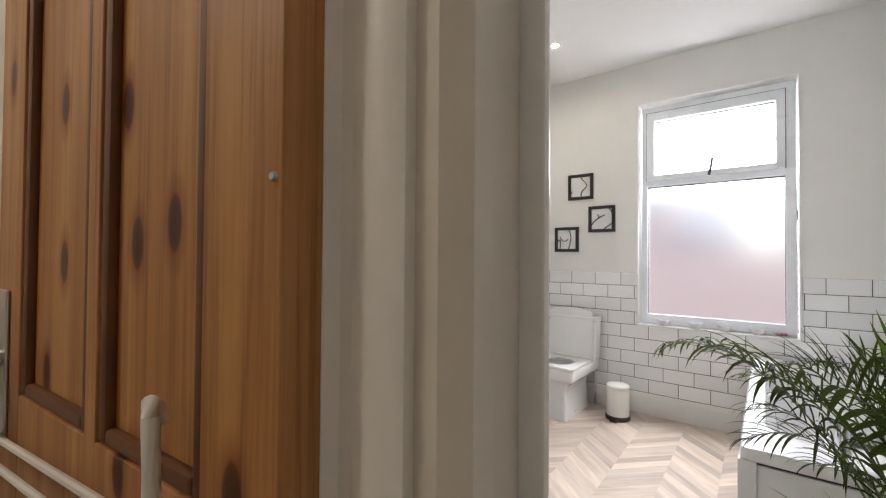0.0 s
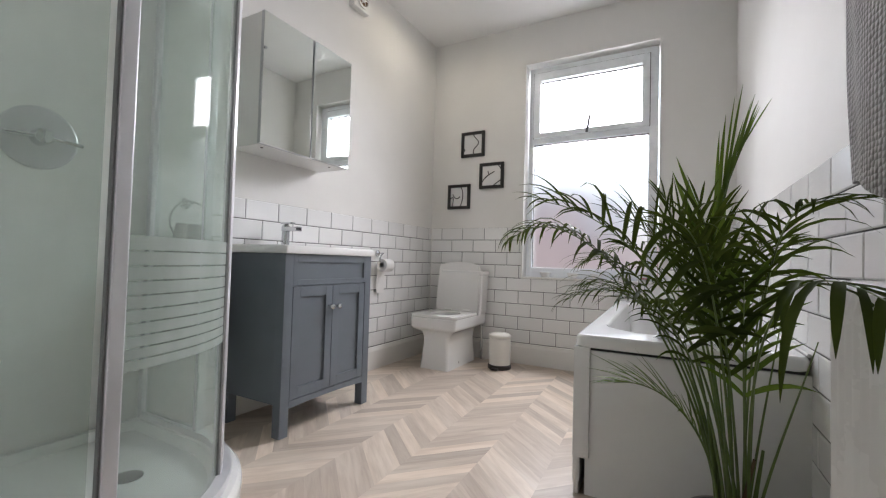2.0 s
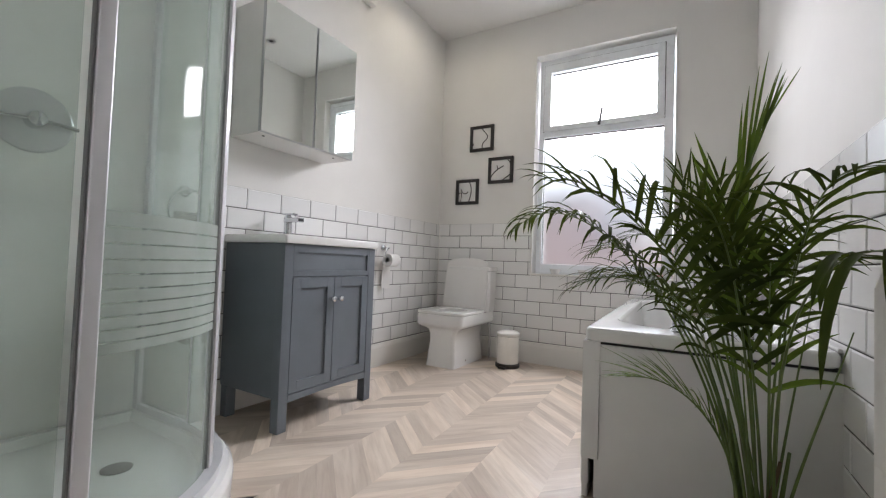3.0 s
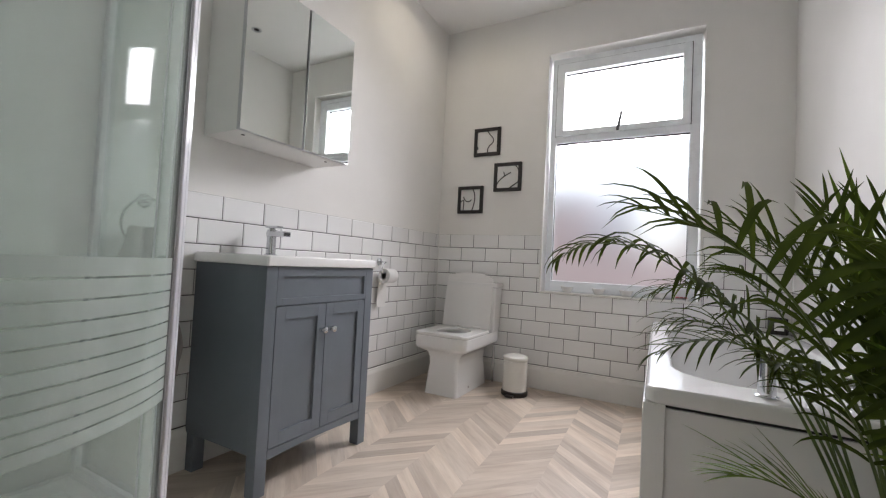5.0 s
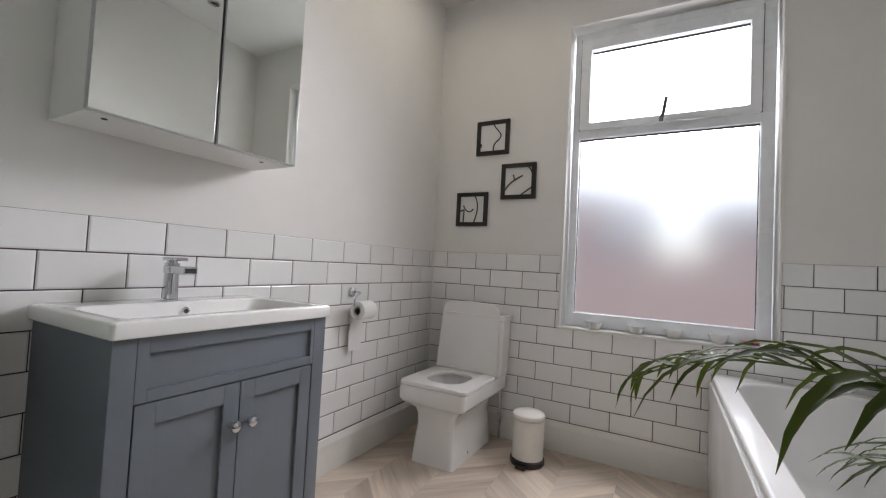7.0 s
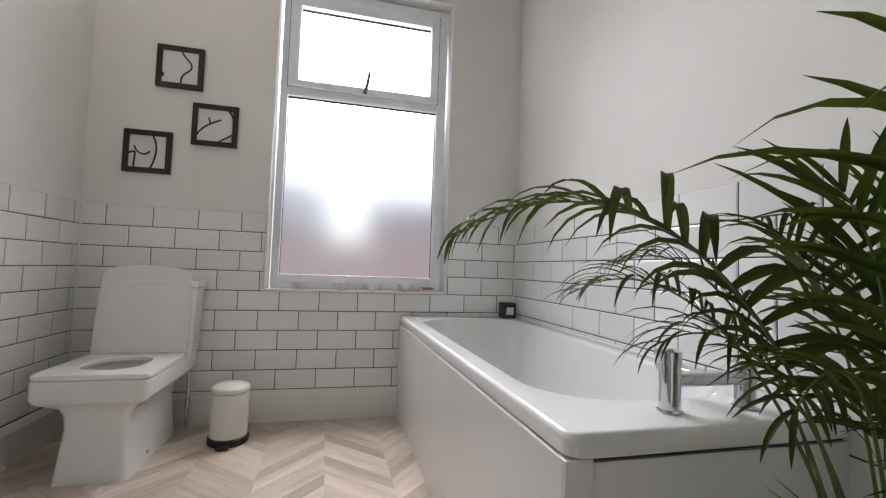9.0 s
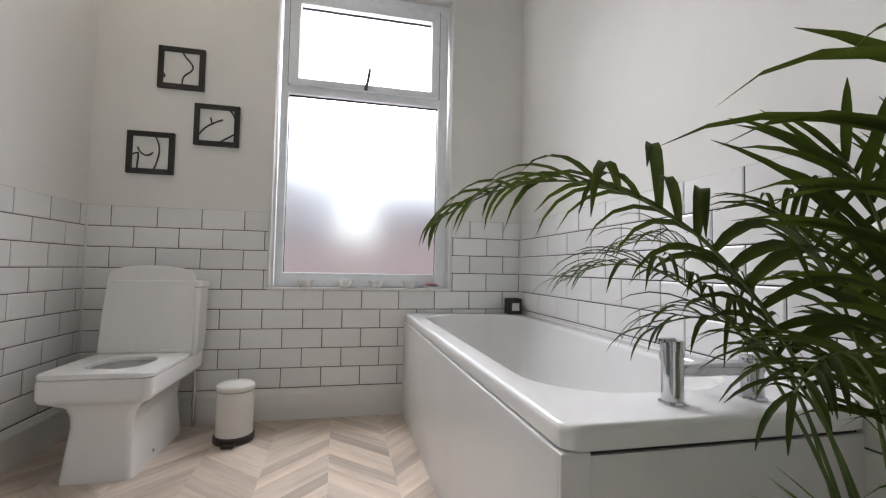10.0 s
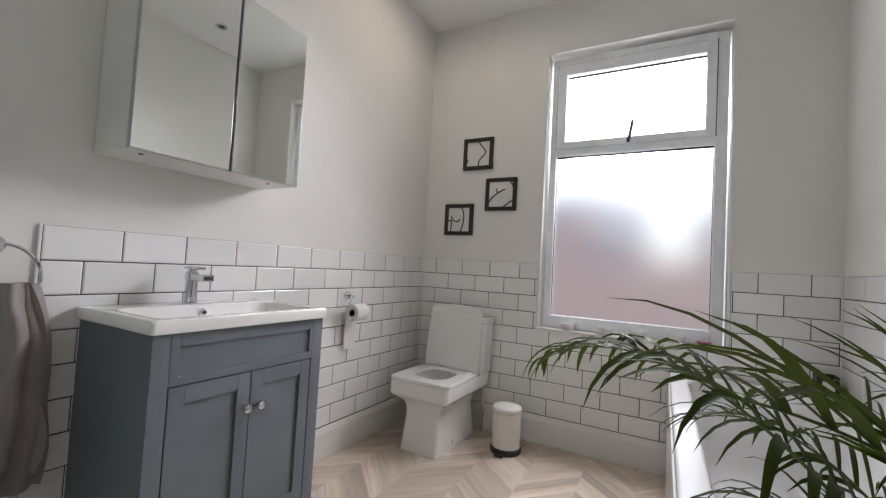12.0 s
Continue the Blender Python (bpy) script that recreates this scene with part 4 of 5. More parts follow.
part("valve_pipe", tube([(rx0 + 0.05, ry0 - 0.03, 0.0), (rx0 + 0.05, ry0 - 0.03, rz0 + 0.05), (rx0 + 0.05, ry0 + 0.004, rz0 + 0.05)], 0.0075, 10), CHROME, rad)
for y in (ry0 + 0.15, ry1 - 0.15):
    part("bracket", box((rx1 - 0.001, y - 0.015, rz0 + 0.1), (X1 + P, y + 0.015, rz1 - 0.1), 0.002), RADPAINT, rad)

# ---- extractor fan and downlights ----
fan = thing("extractor_fan", "white square extractor fan with a round grille", "extractor fan")
fy, fz = -1.13, 2.642
part("housing", box((-P, fy - 0.085, fz - 0.075), (0.045, fy + 0.085, fz + 0.085), 0.010, 3), GLOSS, fan)
part("collar", lathe([(0.050, 0.0), (0.062, 0.0), (0.062, 0.012), (0.050, 0.014), (0.050, 0.0)], 32, (0.045, fy, fz), "x"), GLOSS, fan)
# plain brown disc set within the collar
part("opening", lathe([(0.0, 0.0), (0.050, 0.0), (0.050, 0.003), (0.0, 0.003)], 28, (0.045, fy, fz), "x"), CARD, fan, "brown disc inside the collar")
part("hub", lathe([(0.0, 0.0), (0.020, 0.0), (0.020, 0.012), (0.0, 0.013)], 20, (0.048, fy, fz), "x"), GLOSS, fan)
for k in range(3):
    a = k * math.pi / 3
    part("grille_bar", tube([(0.056, fy - 0.052 * math.cos(a), fz - 0.052 * math.sin(a)), (0.056, fy + 0.052 * math.cos(a), fz + 0.052 * math.sin(a))], 0.003, 6), GLOSS, fan)
for dx, dy in DOWNLIGHTS:
    dl = thing("downlight", "round recessed ceiling downlight with satin rim", "ceiling light", group="ceiling downlights")
    part("rim", lathe([(0.030, -0.002), (0.042, -0.002), (0.044, -0.005), (0.034, -0.010), (0.029, -0.004), (0.030, -0.002)], 32, (dx, dy, H)), SATIN, dl)
    lit = dx == 0.47
    part("lens", lathe([(0.0, -0.0012), (0.022, -0.0012), (0.022, -0.0028), (0.0, -0.003)], 24, (dx, dy, H)), LIT if lit else BULB, dl, "lit warm lamp" if lit else "dark unlit lamp")
# unseen fitting, made up to carry the landing fill lamp
fill_fitting = thing("hall_fill_fitting", "small round ceiling fitting added for the landing fill lamp", "ceiling light")
part("rose", lathe([(0.0, 0.0), (0.06, 0.0), (0.055, -0.02), (0.0, -0.022)], 24, (0.75, -4.45, 2.6)), GLOSS, fill_fitting)
part("holder", lathe([(0.0, 0.0), (0.02, 0.0), (0.02, -0.045), (0.0, -0.045)], 16, (0.75, -4.45, 2.58)), GLOSS, fill_fitting)

# ---- tealight cups on the sill ----
def cup(x):
    c = thing("tealight_cup", "small white flared tealight cup on the window sill", "tealight", group="tealights on the sill")
    part("glass", lathe([(0.0, 0.0), (0.026, 0.0), (0.028, 0.003), (0.044, 0.040), (0.046, 0.042), (0.043, 0.042), (0.028, 0.012), (0.0, 0.012)], 24, (x, 0.034, WZ0 + 0.0045)), CUP, c)
    part("wax", lathe([(0.0, 0.013), (0.0285, 0.013), (0.034, 0.026), (0.0, 0.026)], 20, (x, 0.034, WZ0 + 0.0045)), TISSUE, c)
for x in (1.062, 1.279, 1.458, 1.654):
    cup(x)
pk = thing("wax_tray", "small pink and white wax melt tray", "wax melt")
part("tray", loft([ring_rect(1.785, 0.032, WZ0 + 0.0045 + z, w, 0.05, 0.008) for z, w in ((0.0, 0.085), (0.018, 0.092), (0.018, 0.084), (0.010, 0.08))]), CUP, pk)
for k in range(3):
    part("wax_block", box((1.752 + k * 0.023, 0.016, WZ0 + 0.0147), (1.773 + k * 0.023, 0.048, WZ0 + 0.030), 0.003), PINK, pk)

# ---- shower ----
shower = thing("shower_enclosure", "curved glass quadrant shower with satin frame", "shower enclosure")
SC, SR, SXE, SYN = (0.400, -2.955), 0.550, 0.950, -2.405
SZ0, SZ1 = 0.135, 1.98
def quad_path(off, n=18, a0=0.0, a1=90.0):
    """Points of the enclosure's curve, off metres outside the glass line."""
    return [(SC[0] + (SR + off) * math.cos(radians(a0 + (a1 - a0) * k / n)), SC[1] + (SR + off) * math.sin(radians(a0 + (a1 - a0) * k / n))) for k in range(n + 1)]
def strip(path, z0, z1, thick, closed=False):
    """An upright sheet of that thickness along a path."""
    bm = bmesh.new()
    path = [Vector((*p, 0)) for p in path]
    rings = []
    for i, p in enumerate(path):
        dd = (path[min(i + 1, len(path) - 1)] - path[max(i - 1, 0)]).normalized()
        nn = Vector((dd.y, -dd.x, 0)) * thick / 2
        rings.append([(p.x + nn.x, p.y + nn.y, z0), (p.x + nn.x, p.y + nn.y, z1), (p.x - nn.x, p.y - nn.y, z1), (p.x - nn.x, p.y - nn.y, z0)])
    return loft(rings, bm=bm)
def tray_outline(off):
    return [(0.001, YS + 0.001), (SXE + off, YS + 0.001)] + quad_path(off, 20) + [(0.001, SYN + off)]
rings = [[(x, y, z) for x, y in tray_outline(off)] for z, off in ((0.0, 0.045), (0.105, 0.050), (0.120, 0.046), (0.130, 0.036))]
inner = [(0.03, YS + 0.03), (SXE - 0.03, YS + 0.03)] + quad_path(-0.03, 20) + [(0.03, SYN - 0.03)]
rings += [[(x, y, 0.130) for x, y in inner]]
mid = (0.43, -2.85)
for z, s in ((0.118, 0.985), (0.100, 0.95), (0.094, 0.30)):
    rings.append([(mid[0] + (x - mid[0]) * s, mid[1] + (y - mid[1]) * s, z) for x, y in inner])
part("tray", loft(rings), ACRYLIC, shower, "white acrylic shower tray", smooth=35)
part("waste", lathe([(0.0, 0.0), (0.042, 0.0), (0.042, 0.003), (0.026, 0.006), (0.0, 0.007)], 28, (0.44, -2.655, 0.0965)), HANDLE, shower, "round chrome waste cover")
# frame: wall profiles, posts and curved rails
def post(x, y, sx, sy, name="post"):
    return part(name, box((x - sx / 2, y - sy / 2, SZ0 - 0.004), (x + sx / 2, y + sy / 2, SZ1 + 0.02), 0.005, 3), FRAME, shower)
post(0.018, SYN, 0.034, 0.040, "wall_profile")
post(SXE, YS + 0.016, 0.036, 0.030, "wall_profile")
post(SC[0], SYN, 0.026, 0.030)
post(SXE, SC[1] + 0.016, 0.030, 0.032)
part("seal", box((SXE - 0.004, SC[1] - 0.006, SZ0), (SXE + 0.010, SC[1] - 0.001, SZ1), 0.001), SEAL, shower, "dark grey rubber seal")
for z in (SZ0 - 0.004, SZ1):
    part("curved_rail", strip([(0.03, SYN), (0.2, SYN)] + quad_path(0.0, 24, 90, 0) + [(SXE, YS + 0.03)], z, z + 0.034 if z > 1 else z + 0.026, 0.034), FRAME, shower)
part("fixed_glass", strip([(0.028, SYN), (0.390, SYN)], SZ0 + 0.022, SZ1, 0.005), SHOWERGLASS, shower, "clear flat glass panel")
part("fixed_glass", strip([(SXE, YS + 0.032), (SXE, SC[1] - 0.02)], SZ0 + 0.022, SZ1, 0.005), SHOWERGLASS, shower, "clear flat glass panel")
for a0, a1 in ((1.5, 45.6), (50.4, 88.5)):
    off = -0.018
    gl = part("door_glass", strip(quad_path(off, 20, a0, a1), SZ0 + 0.024, SZ1, 0.005), SHOWERGLASS, shower, "curved glass sliding door", smooth=60)
    edge = 46.65 if a0 < 10 else 49.35
    ex, ey = SC[0] + (SR + off) * math.cos(radians(edge)), SC[1] + (SR + off) * math.sin(radians(edge))
    bm = box((-0.012, -0.0122, SZ0 + 0.02), (0.012, 0.0122, SZ1), 0.004, 3)
    bmesh.ops.transform(bm, matrix=pose(ex, ey, 0, 0, 0, edge), verts=bm.verts)
    part("door_stile", bm, FRAME, shower)
    seal = box((-0.005, -0.0030, SZ0 + 0.024), (0.006, 0.0030, SZ1), 0.001)
    side = edge + (1.75 if a0 > 10 else -1.75)
    bmesh.ops.transform(seal, matrix=pose(SC[0] + (SR + off) * math.cos(radians(side)), SC[1] + (SR + off) * math.sin(radians(side)), 0, 0, 0, side), verts=seal.verts)
    part("seal", seal, SEAL, shower, "dark grey rubber seal")
    z = 0.560
    for k in range(10):
        pitch = 0.0250 + 0.0012 * k
        part("etched_stripe", strip(quad_path(off + 0.0035, 14, a0 + 1, a1 - 1), z, z + pitch - 0.0036, 0.001), ETCH, gl, smooth=60)
        z += pitch
valve = thing("shower_mixer", "round chrome shower mixer plate with a bar lever", "shower mixer")
part("plate", lathe([(0.0, 0.0), (0.112, 0.0), (0.112, 0.005), (0.104, 0.009), (0.0, 0.010)], 36, (-P, -2.78, 1.22), "x"), SATIN, valve, "broad satin wall plate")
part("dial", lathe([(0.0, 0.0), (0.030, 0.0), (0.028, 0.04), (0.024, 0.045), (0.0, 0.046)], 24, (0.0, -2.78, 1.22), "x"), CHROME, valve)
part("lever", tube([(0.030, -2.88, 1.214), (0.036, -2.78, 1.220), (0.030, -2.665, 1.212)], 0.008, 10), CHROME, valve)

# ---- pine door, folded back against the landing wall ----
leaf_door = thing("door_1", "open knotty pine panelled door with waxed finish", "door", kind="structure", at=(1.585, YH - 0.012, 0.008), turn=186.0)
DW, DT, DH = 0.55, 0.038, 2.035
def leaf(name, u0, u1, z0, z1, t0, t1, bev=0.002):
    return part(name, box((u0, t0, z0), (u1, t1, z1), bev), PINE, leaf_door)
leaf("stile", 0.0, 0.078, 0, DH, 0.0, DT)
leaf("stile", DW - 0.090, DW, 0, DH, 0.0, DT)
leaf("muntin", 0.244, 0.268, 0.215, DH - 0.11, 0.0005, DT - 0.0005)
leaf("top_rail", 0.078, DW - 0.090, DH - 0.11, DH, 0.0005, DT - 0.0005)
leaf("lock_rail", 0.078, DW - 0.090, 0.86, 1.085, 0.0003, DT - 0.0003)
leaf("bottom_rail", 0.078, DW - 0.090, 0.0, 0.215, 0.0005, DT - 0.0005)
for u0, u1 in ((0.078, 0.244), (0.268, DW - 0.090)):
    for z0, z1 in ((0.215, 0.86), (1.085, DH - 0.11)):
        leaf("panel", u0 - 0.004, u1 + 0.004, z0 - 0.004, z1 + 0.004, 0.011, DT - 0.011, 0)
        for a, b in (((u0, z0), (u0 + 0.014, z1)), ((u1 - 0.014, z0), (u1, z1)), ((u0 + 0.014, z0), (u1 - 0.014, z0 + 0.014)), ((u0 + 0.014, z1 - 0.014), (u1 - 0.014, z1))):
            # mouldings in a darker brown than the rest of the door
            part("moulding", box((a[0], DT - 0.013, a[1]), (b[0], DT - 0.002, b[1]), 0.004), DARKPINE, leaf_door, "dark brown moulding")
for z in (0.25, 1.75):
    part("hinge", tube([(-0.006, 0.004, z), (-0.006, 0.004, z + 0.08)], 0.006, 10), SATIN, leaf_door)
part("screw", lathe([(0.0, 0.0), (0.003, 0.0), (0.002, 0.002), (0.0, 0.002)], 10, (0.006, DT, 1.285), "y"), SATIN, leaf_door)
part("handle_plate", box((DW - 0.055, DT, 1.02), (DW - 0.020, DT + 0.004, 1.20), 0.002), SATIN, leaf_door)
part("knob", lathe([(0.0, 0.0), (0.010, 0.0), (0.010, 0.02), (0.026, 0.035), (0.026, 0.05), (0.012, 0.06), (0.0, 0.061)], 22, (DW - 0.038, DT, 1.12), "y"), SATIN, leaf_door)

airer = thing("over_door_airer", "white plastic coated wire airer hung on the pine door", "clothes airer", at=(1.585, YH - 0.012, 0.008), turn=186.0)
A0 = DT + 0.006
part("hook", tube([(0.122, A0 - 0.003, 1.130), (0.120, A0 + 0.001, 1.142), (0.114, A0 + 0.006, 1.147), (0.107, A0 + 0.009, 1.140), (0.104, A0 + 0.009, 1.10), (0.106, A0 + 0.008, 0.88)], 0.0055, 10), WIRE, airer)
part("arm", tube([(0.555, A0, 0.88), (0.555, A0 + 0.006, 1.04), (0.555, A0 + 0.012, 1.03)], 0.004, 8), WIRE, airer)
for k, z in enumerate((1.030, 1.004, 0.970, 0.930)):
    part("bar", tube([(0.110, A0 + 0.004 + 0.004 * k, z + 0.032), (0.56, A0 + 0.004 + 0.004 * k, z)], 0.0038, 8), WIRE, airer)

# ---- palm ----
plant = thing("areca_palm", "tall green areca palm in a floor pot beside the bath", "plant")
PB = Vector((2.128, -2.00, 0.14))
part("pot", lathe([(0.0, 0.0), (0.085, 0.0), (0.09, 0.006), (0.108, 0.135), (0.114, 0.142), (0.114, 0.155), (0.104, 0.155), (0.098, 0.13), (0.0, 0.13)], 36, (PB.x, PB.y, 0.0)), POT, plant)
part("soil", lathe([(0.0, 0.125), (0.097, 0.128), (0.097, 0.134), (0.0, 0.136)], 24, (PB.x, PB.y, 0.0)), SOIL, plant, "dark potting soil")
rng = random.Random(7)


def leaflet_mesh(root, aim, plane, length, width, droop):
    """One folded strap of a leaf: a narrow V that tapers and droops."""
    n = 6
    verts, faces = [], []
    side = aim.cross(plane).normalized()
    p = Vector(root)
    dirn = aim.normalized()
    for i in range(n + 1):
        s = i / n
        wd = width * (math.sin(math.pi * min(1, 0.16 + 0.84 * s)) ** 0.8) * (1.0 if s < 0.99 else 0.05) + 0.0006
        nrm = side.cross(dirn).normalized()
        verts += [tuple(p - side * wd / 2 + nrm * wd * 0.18), tuple(p), tuple(p + side * wd / 2 + nrm * wd * 0.18)]
        dirn = (dirn + Vector((0, 0, -droop * (0.35 + 1.3 * s)))).normalized()
        p = p + dirn * length / n
    for i in range(n):
        a = 3 * i
        faces += [(a, a + 1, a + 4, a + 3), (a + 1, a + 2, a + 5, a + 4)]
    return verts, faces


def frond(points, pairs, length, width, start=0.42, droop=0.10, single=True, spread=58, thick=0.0042, lift=0.18, lean=0.0, leafage=None):
    path = bezier(points, 40)
    fr = part("frond", tube(path, thick, 7, taper=0.22), STEM, plant, smooth=60)
    bank_v, bank_f = [], []
    for k in range(pairs):
        s = start + (1 - start) * (k + 0.2) / pairs
        i = min(39, int(s * 40))
        f = s * 40 - i
        root = path[i].lerp(path[i + 1], f)
        along = (path[i + 1] - path[i]).normalized()
        flat = along.cross(Vector((0, 0, 1)))
        flat = flat.normalized() if flat.length > 0.05 else Vector((1, 0, 0))
        up = flat.cross(along).normalized()
        q = (s - start) / (1 - start)
        ln = length * (0.55 + 0.75 * math.sin(math.pi * min(1, 0.15 + 0.72 * q))) * (1 - 0.45 * max(0, q - 0.6) / 0.4)
        for sd in (-1, 1):
            a = radians(spread * (1 - 0.55 * q) + rng.uniform(-13, 13))
            aim = along * math.cos(a) + flat * sd * math.sin(a) + up * (lift + lean * sd + rng.uniform(-0.12, 0.12))
            v, fc = leaflet_mesh(root, aim, up, ln * rng.uniform(0.75, 1.2), width * rng.uniform(0.72, 1.02) * (1 - 0.45 * q), droop * rng.uniform(0.6, 1.5))
            if single:
                me = bpy.data.meshes.new("leaflet")
                me.from_pydata(v, [], fc)
                me.materials.append(leafage or LEAF)
                me.polygons.foreach_set("use_smooth", [True] * len(me.polygons))
                ob = new("leaflet", me)
                ob.parent = fr
            else:
                o = len(bank_v)
                bank_v += v
                bank_f += [tuple(x + o for x in q4) for q4 in fc]
    if bank_v:
        me = bpy.data.meshes.new("foliage")
        me.from_pydata(bank_v, [], bank_f)
        me.materials.append(leafage or LEAF)
        me.polygons.foreach_set("use_smooth", [True] * len(me.polygons))
        ob = new("foliage", me)
        ob.parent = fr
        tagged(ob, kind="stuff")
    return fr


frond([PB + Vector((-0.03, 0.02, 0)), (2.03, -1.99, 0.66), (1.70, -2.06, 1.11), (1.425, -1.875, 0.895)], 20, 0.150, 0.0205, 0.40, 0.36, lift=0.40)
frond([PB + Vector((0.00, -0.03, 0)), (2.08, -2.06, 0.60), (1.93, -2.22, 0.96), (1.665, -2.315, 0.985)], 17, 0.195, 0.0205, 0.38, 0.19, lift=0.44, lean=0.03, spread=60)
frond([PB + Vector((0.02, 0.00, 0)), (2.05, -2.00, 0.60), (2.03, -2.04, 0.90), (2.145, -2.075, 1.17)], 12, 0.21, 0.0240, 0.48, 0.0, spread=17, lift=0.06, leafage=YOUNG)
frond([PB + Vector((-0.03, 0.01, 0)), (2.06, -2.03, 0.58), (1.90, -2.08, 0.86), (1.70, -2.145, 0.715)], 16, 0.11, 0.0115, 0.50, 0.22, lift=0.35)
frond([PB + Vector((-0.02, 0.03, 0)), (2.05, -1.97, 0.62), (1.86, -1.86, 0.95), (1.67, -1.79, 0.815)], 17, 0.13, 0.0120, 0.48, 0.24, lift=0.35)
frond([PB + Vector((-0.04, -0.02, 0)), (2.10, -2.04, 0.32), (2.00, -2.06, 0.53), (1.830, -2.070, 0.485)], 16, 0.140, 0.0115, 0.42, 0.06, spread=44, leafage=YOUNG)
frond([PB + Vector((0.03, -0.04, 0)), (2.135, -2.08, 0.52), (2.13, -2.38, 0.92), (2.20, -2.74, 0.78)], 6, 0.150, 0.0190, 0.76, 0.45, lift=0.10, spread=42)
frond([PB + Vector((0.03, -0.02, 0)), (2.15, -2.05, 0.60), (2.17, -2.20, 1.00), (2.20, -2.44, 0.94)], 12, 0.140, 0.0130, 0.54, 0.28, lift=0.30)
frond([PB + Vector((0.00, -0.05, 0)), (2.10, -2.08, 0.56), (2.06, -2.20, 0.92), (1.98, -2.36, 0.92)], 15, 0.15, 0.0135, 0.46, 0.20, lift=0.30)
frond([PB + Vector((0.03, 0.02, 0)), (2.14, -1.98, 0.60), (2.17, -1.92, 0.92), (2.22, -1.84, 0.90)], 11, 0.12, 0.0120, 0.54, 0.20, single=False, lift=0.3)
frond([PB + Vector((-0.01, 0.02, 0)), (2.10, -2.00, 0.54), (2.02, -1.98, 0.90), (1.90, -1.96, 0.93)], 15, 0.155, 0.0130, 0.46, 0.20, single=False, lift=0.35)
frond([PB + Vector((0.00, 0.01, 0)), (2.12, -2.01, 0.50), (2.09, -2.06, 0.80), (2.03, -2.14, 1.00)], 13, 0.14, 0.0130, 0.48, 0.06, spread=34, lift=0.12)
frond([PB + Vector((0.02, -0.01, 0)), (2.14, -2.03, 0.48), (2.16, -2.10, 0.78), (2.20, -2.17, 0.92)], 10, 0.12, 0.0130, 0.52, 0.16, single=False, lift=0.2)
frond([PB + Vector((-0.02, -0.03, 0)), (2.08, -2.07, 0.50), (1.98, -2.20, 0.78), (1.86, -2.27, 0.74)], 13, 0.13, 0.0120, 0.48, 0.20, single=False, lift=0.35)
frond([PB + Vector((-0.01, -0.02, 0)), (2.09, -2.04, 0.50), (2.03, -2.10, 0.82), (1.95, -2.15, 1.02)], 12, 0.14, 0.0130, 0.50, 0.06, spread=36, lift=0.10)
frond([PB + Vector((0.01, -0.04, 0)), (2.12, -2.06, 0.46), (2.09, -2.16, 0.74), (2.04, -2.24, 0.90)], 11, 0.15, 0.0140, 0.46, 0.08, spread=40, lift=0.12)
frond([PB + Vector((0.03, -0.03, 0)), (2.14, -2.04, 0.42), (2.13, -2.12, 0.66), (2.12, -2.22, 0.80)], 9, 0.15, 0.0150, 0.46, 0.12, spread=46, lift=0.2, leafage=YOUNG)
frond([PB + Vector((-0.02, 0.04, 0)), (2.06, -1.96, 0.62), (1.93, -1.84, 0.98), (1.78, -1.765, 0.870)], 15, 0.125, 0.0100, 0.48, 0.24, lift=0.35)
frond([PB + Vector((-0.03, 0.00, 0)), (2.05, -2.00, 0.56), (1.88, -1.98, 0.86), (1.70, -1.955, 0.750)], 12, 0.120, 0.0110, 0.50, 0.26, lift=0.35)
frond([PB + Vector((-0.01, -0.01, 0)), (2.08, -2.02, 0.60), (2.00, -2.06, 0.92), (1.83, -2.10, 0.965)], 13, 0.170, 0.0180, 0.42, 0.10, lift=0.44, spread=52)
for k, (dx, dy, top) in enumerate(((-0.05, 0.03, 0.62), (0.045, 0.02, 0.70), (-0.02, -0.06, 0.58), (0.06, -0.05, 0.66))):
    b0 = PB + Vector((dx * 0.6, dy * 0.6, 0))
    b1 = Vector((PB.x + dx * 2.4, PB.y + dy * 2.4, top))
    part("shoot", tube(bezier([b0, b0.lerp(b1, 0.3) + Vector((0, 0, 0.05)), b0.lerp(b1, 0.7), b1], 14), 0.0042, 7, taper=0.3), STEM, plant)
for k in range(4):
    a = k * 1.57
    b0 = PB + Vector((0.035 * math.cos(a), 0.035 * math.sin(a), -0.03))
    b1 = PB + Vector((0.075 * math.cos(a + 0.5), 0.06 * math.sin(a + 0.5), 0.20 + 0.06 * (k % 3)))
    part("cane", tube(bezier([b0, b0.lerp(b1, 0.3) + Vector((0, 0, 0.04)), b0.lerp(b1, 0.7), b1], 10), 0.0070, 8, taper=0.55), CANE if k % 2 else STEM, plant)

# ---- wall tiles ----
TP, TC, TZ0 = 0.2115, 0.1062, 0.168                   # tile pitch, course height, top of the skirting
tile_meshes = {}
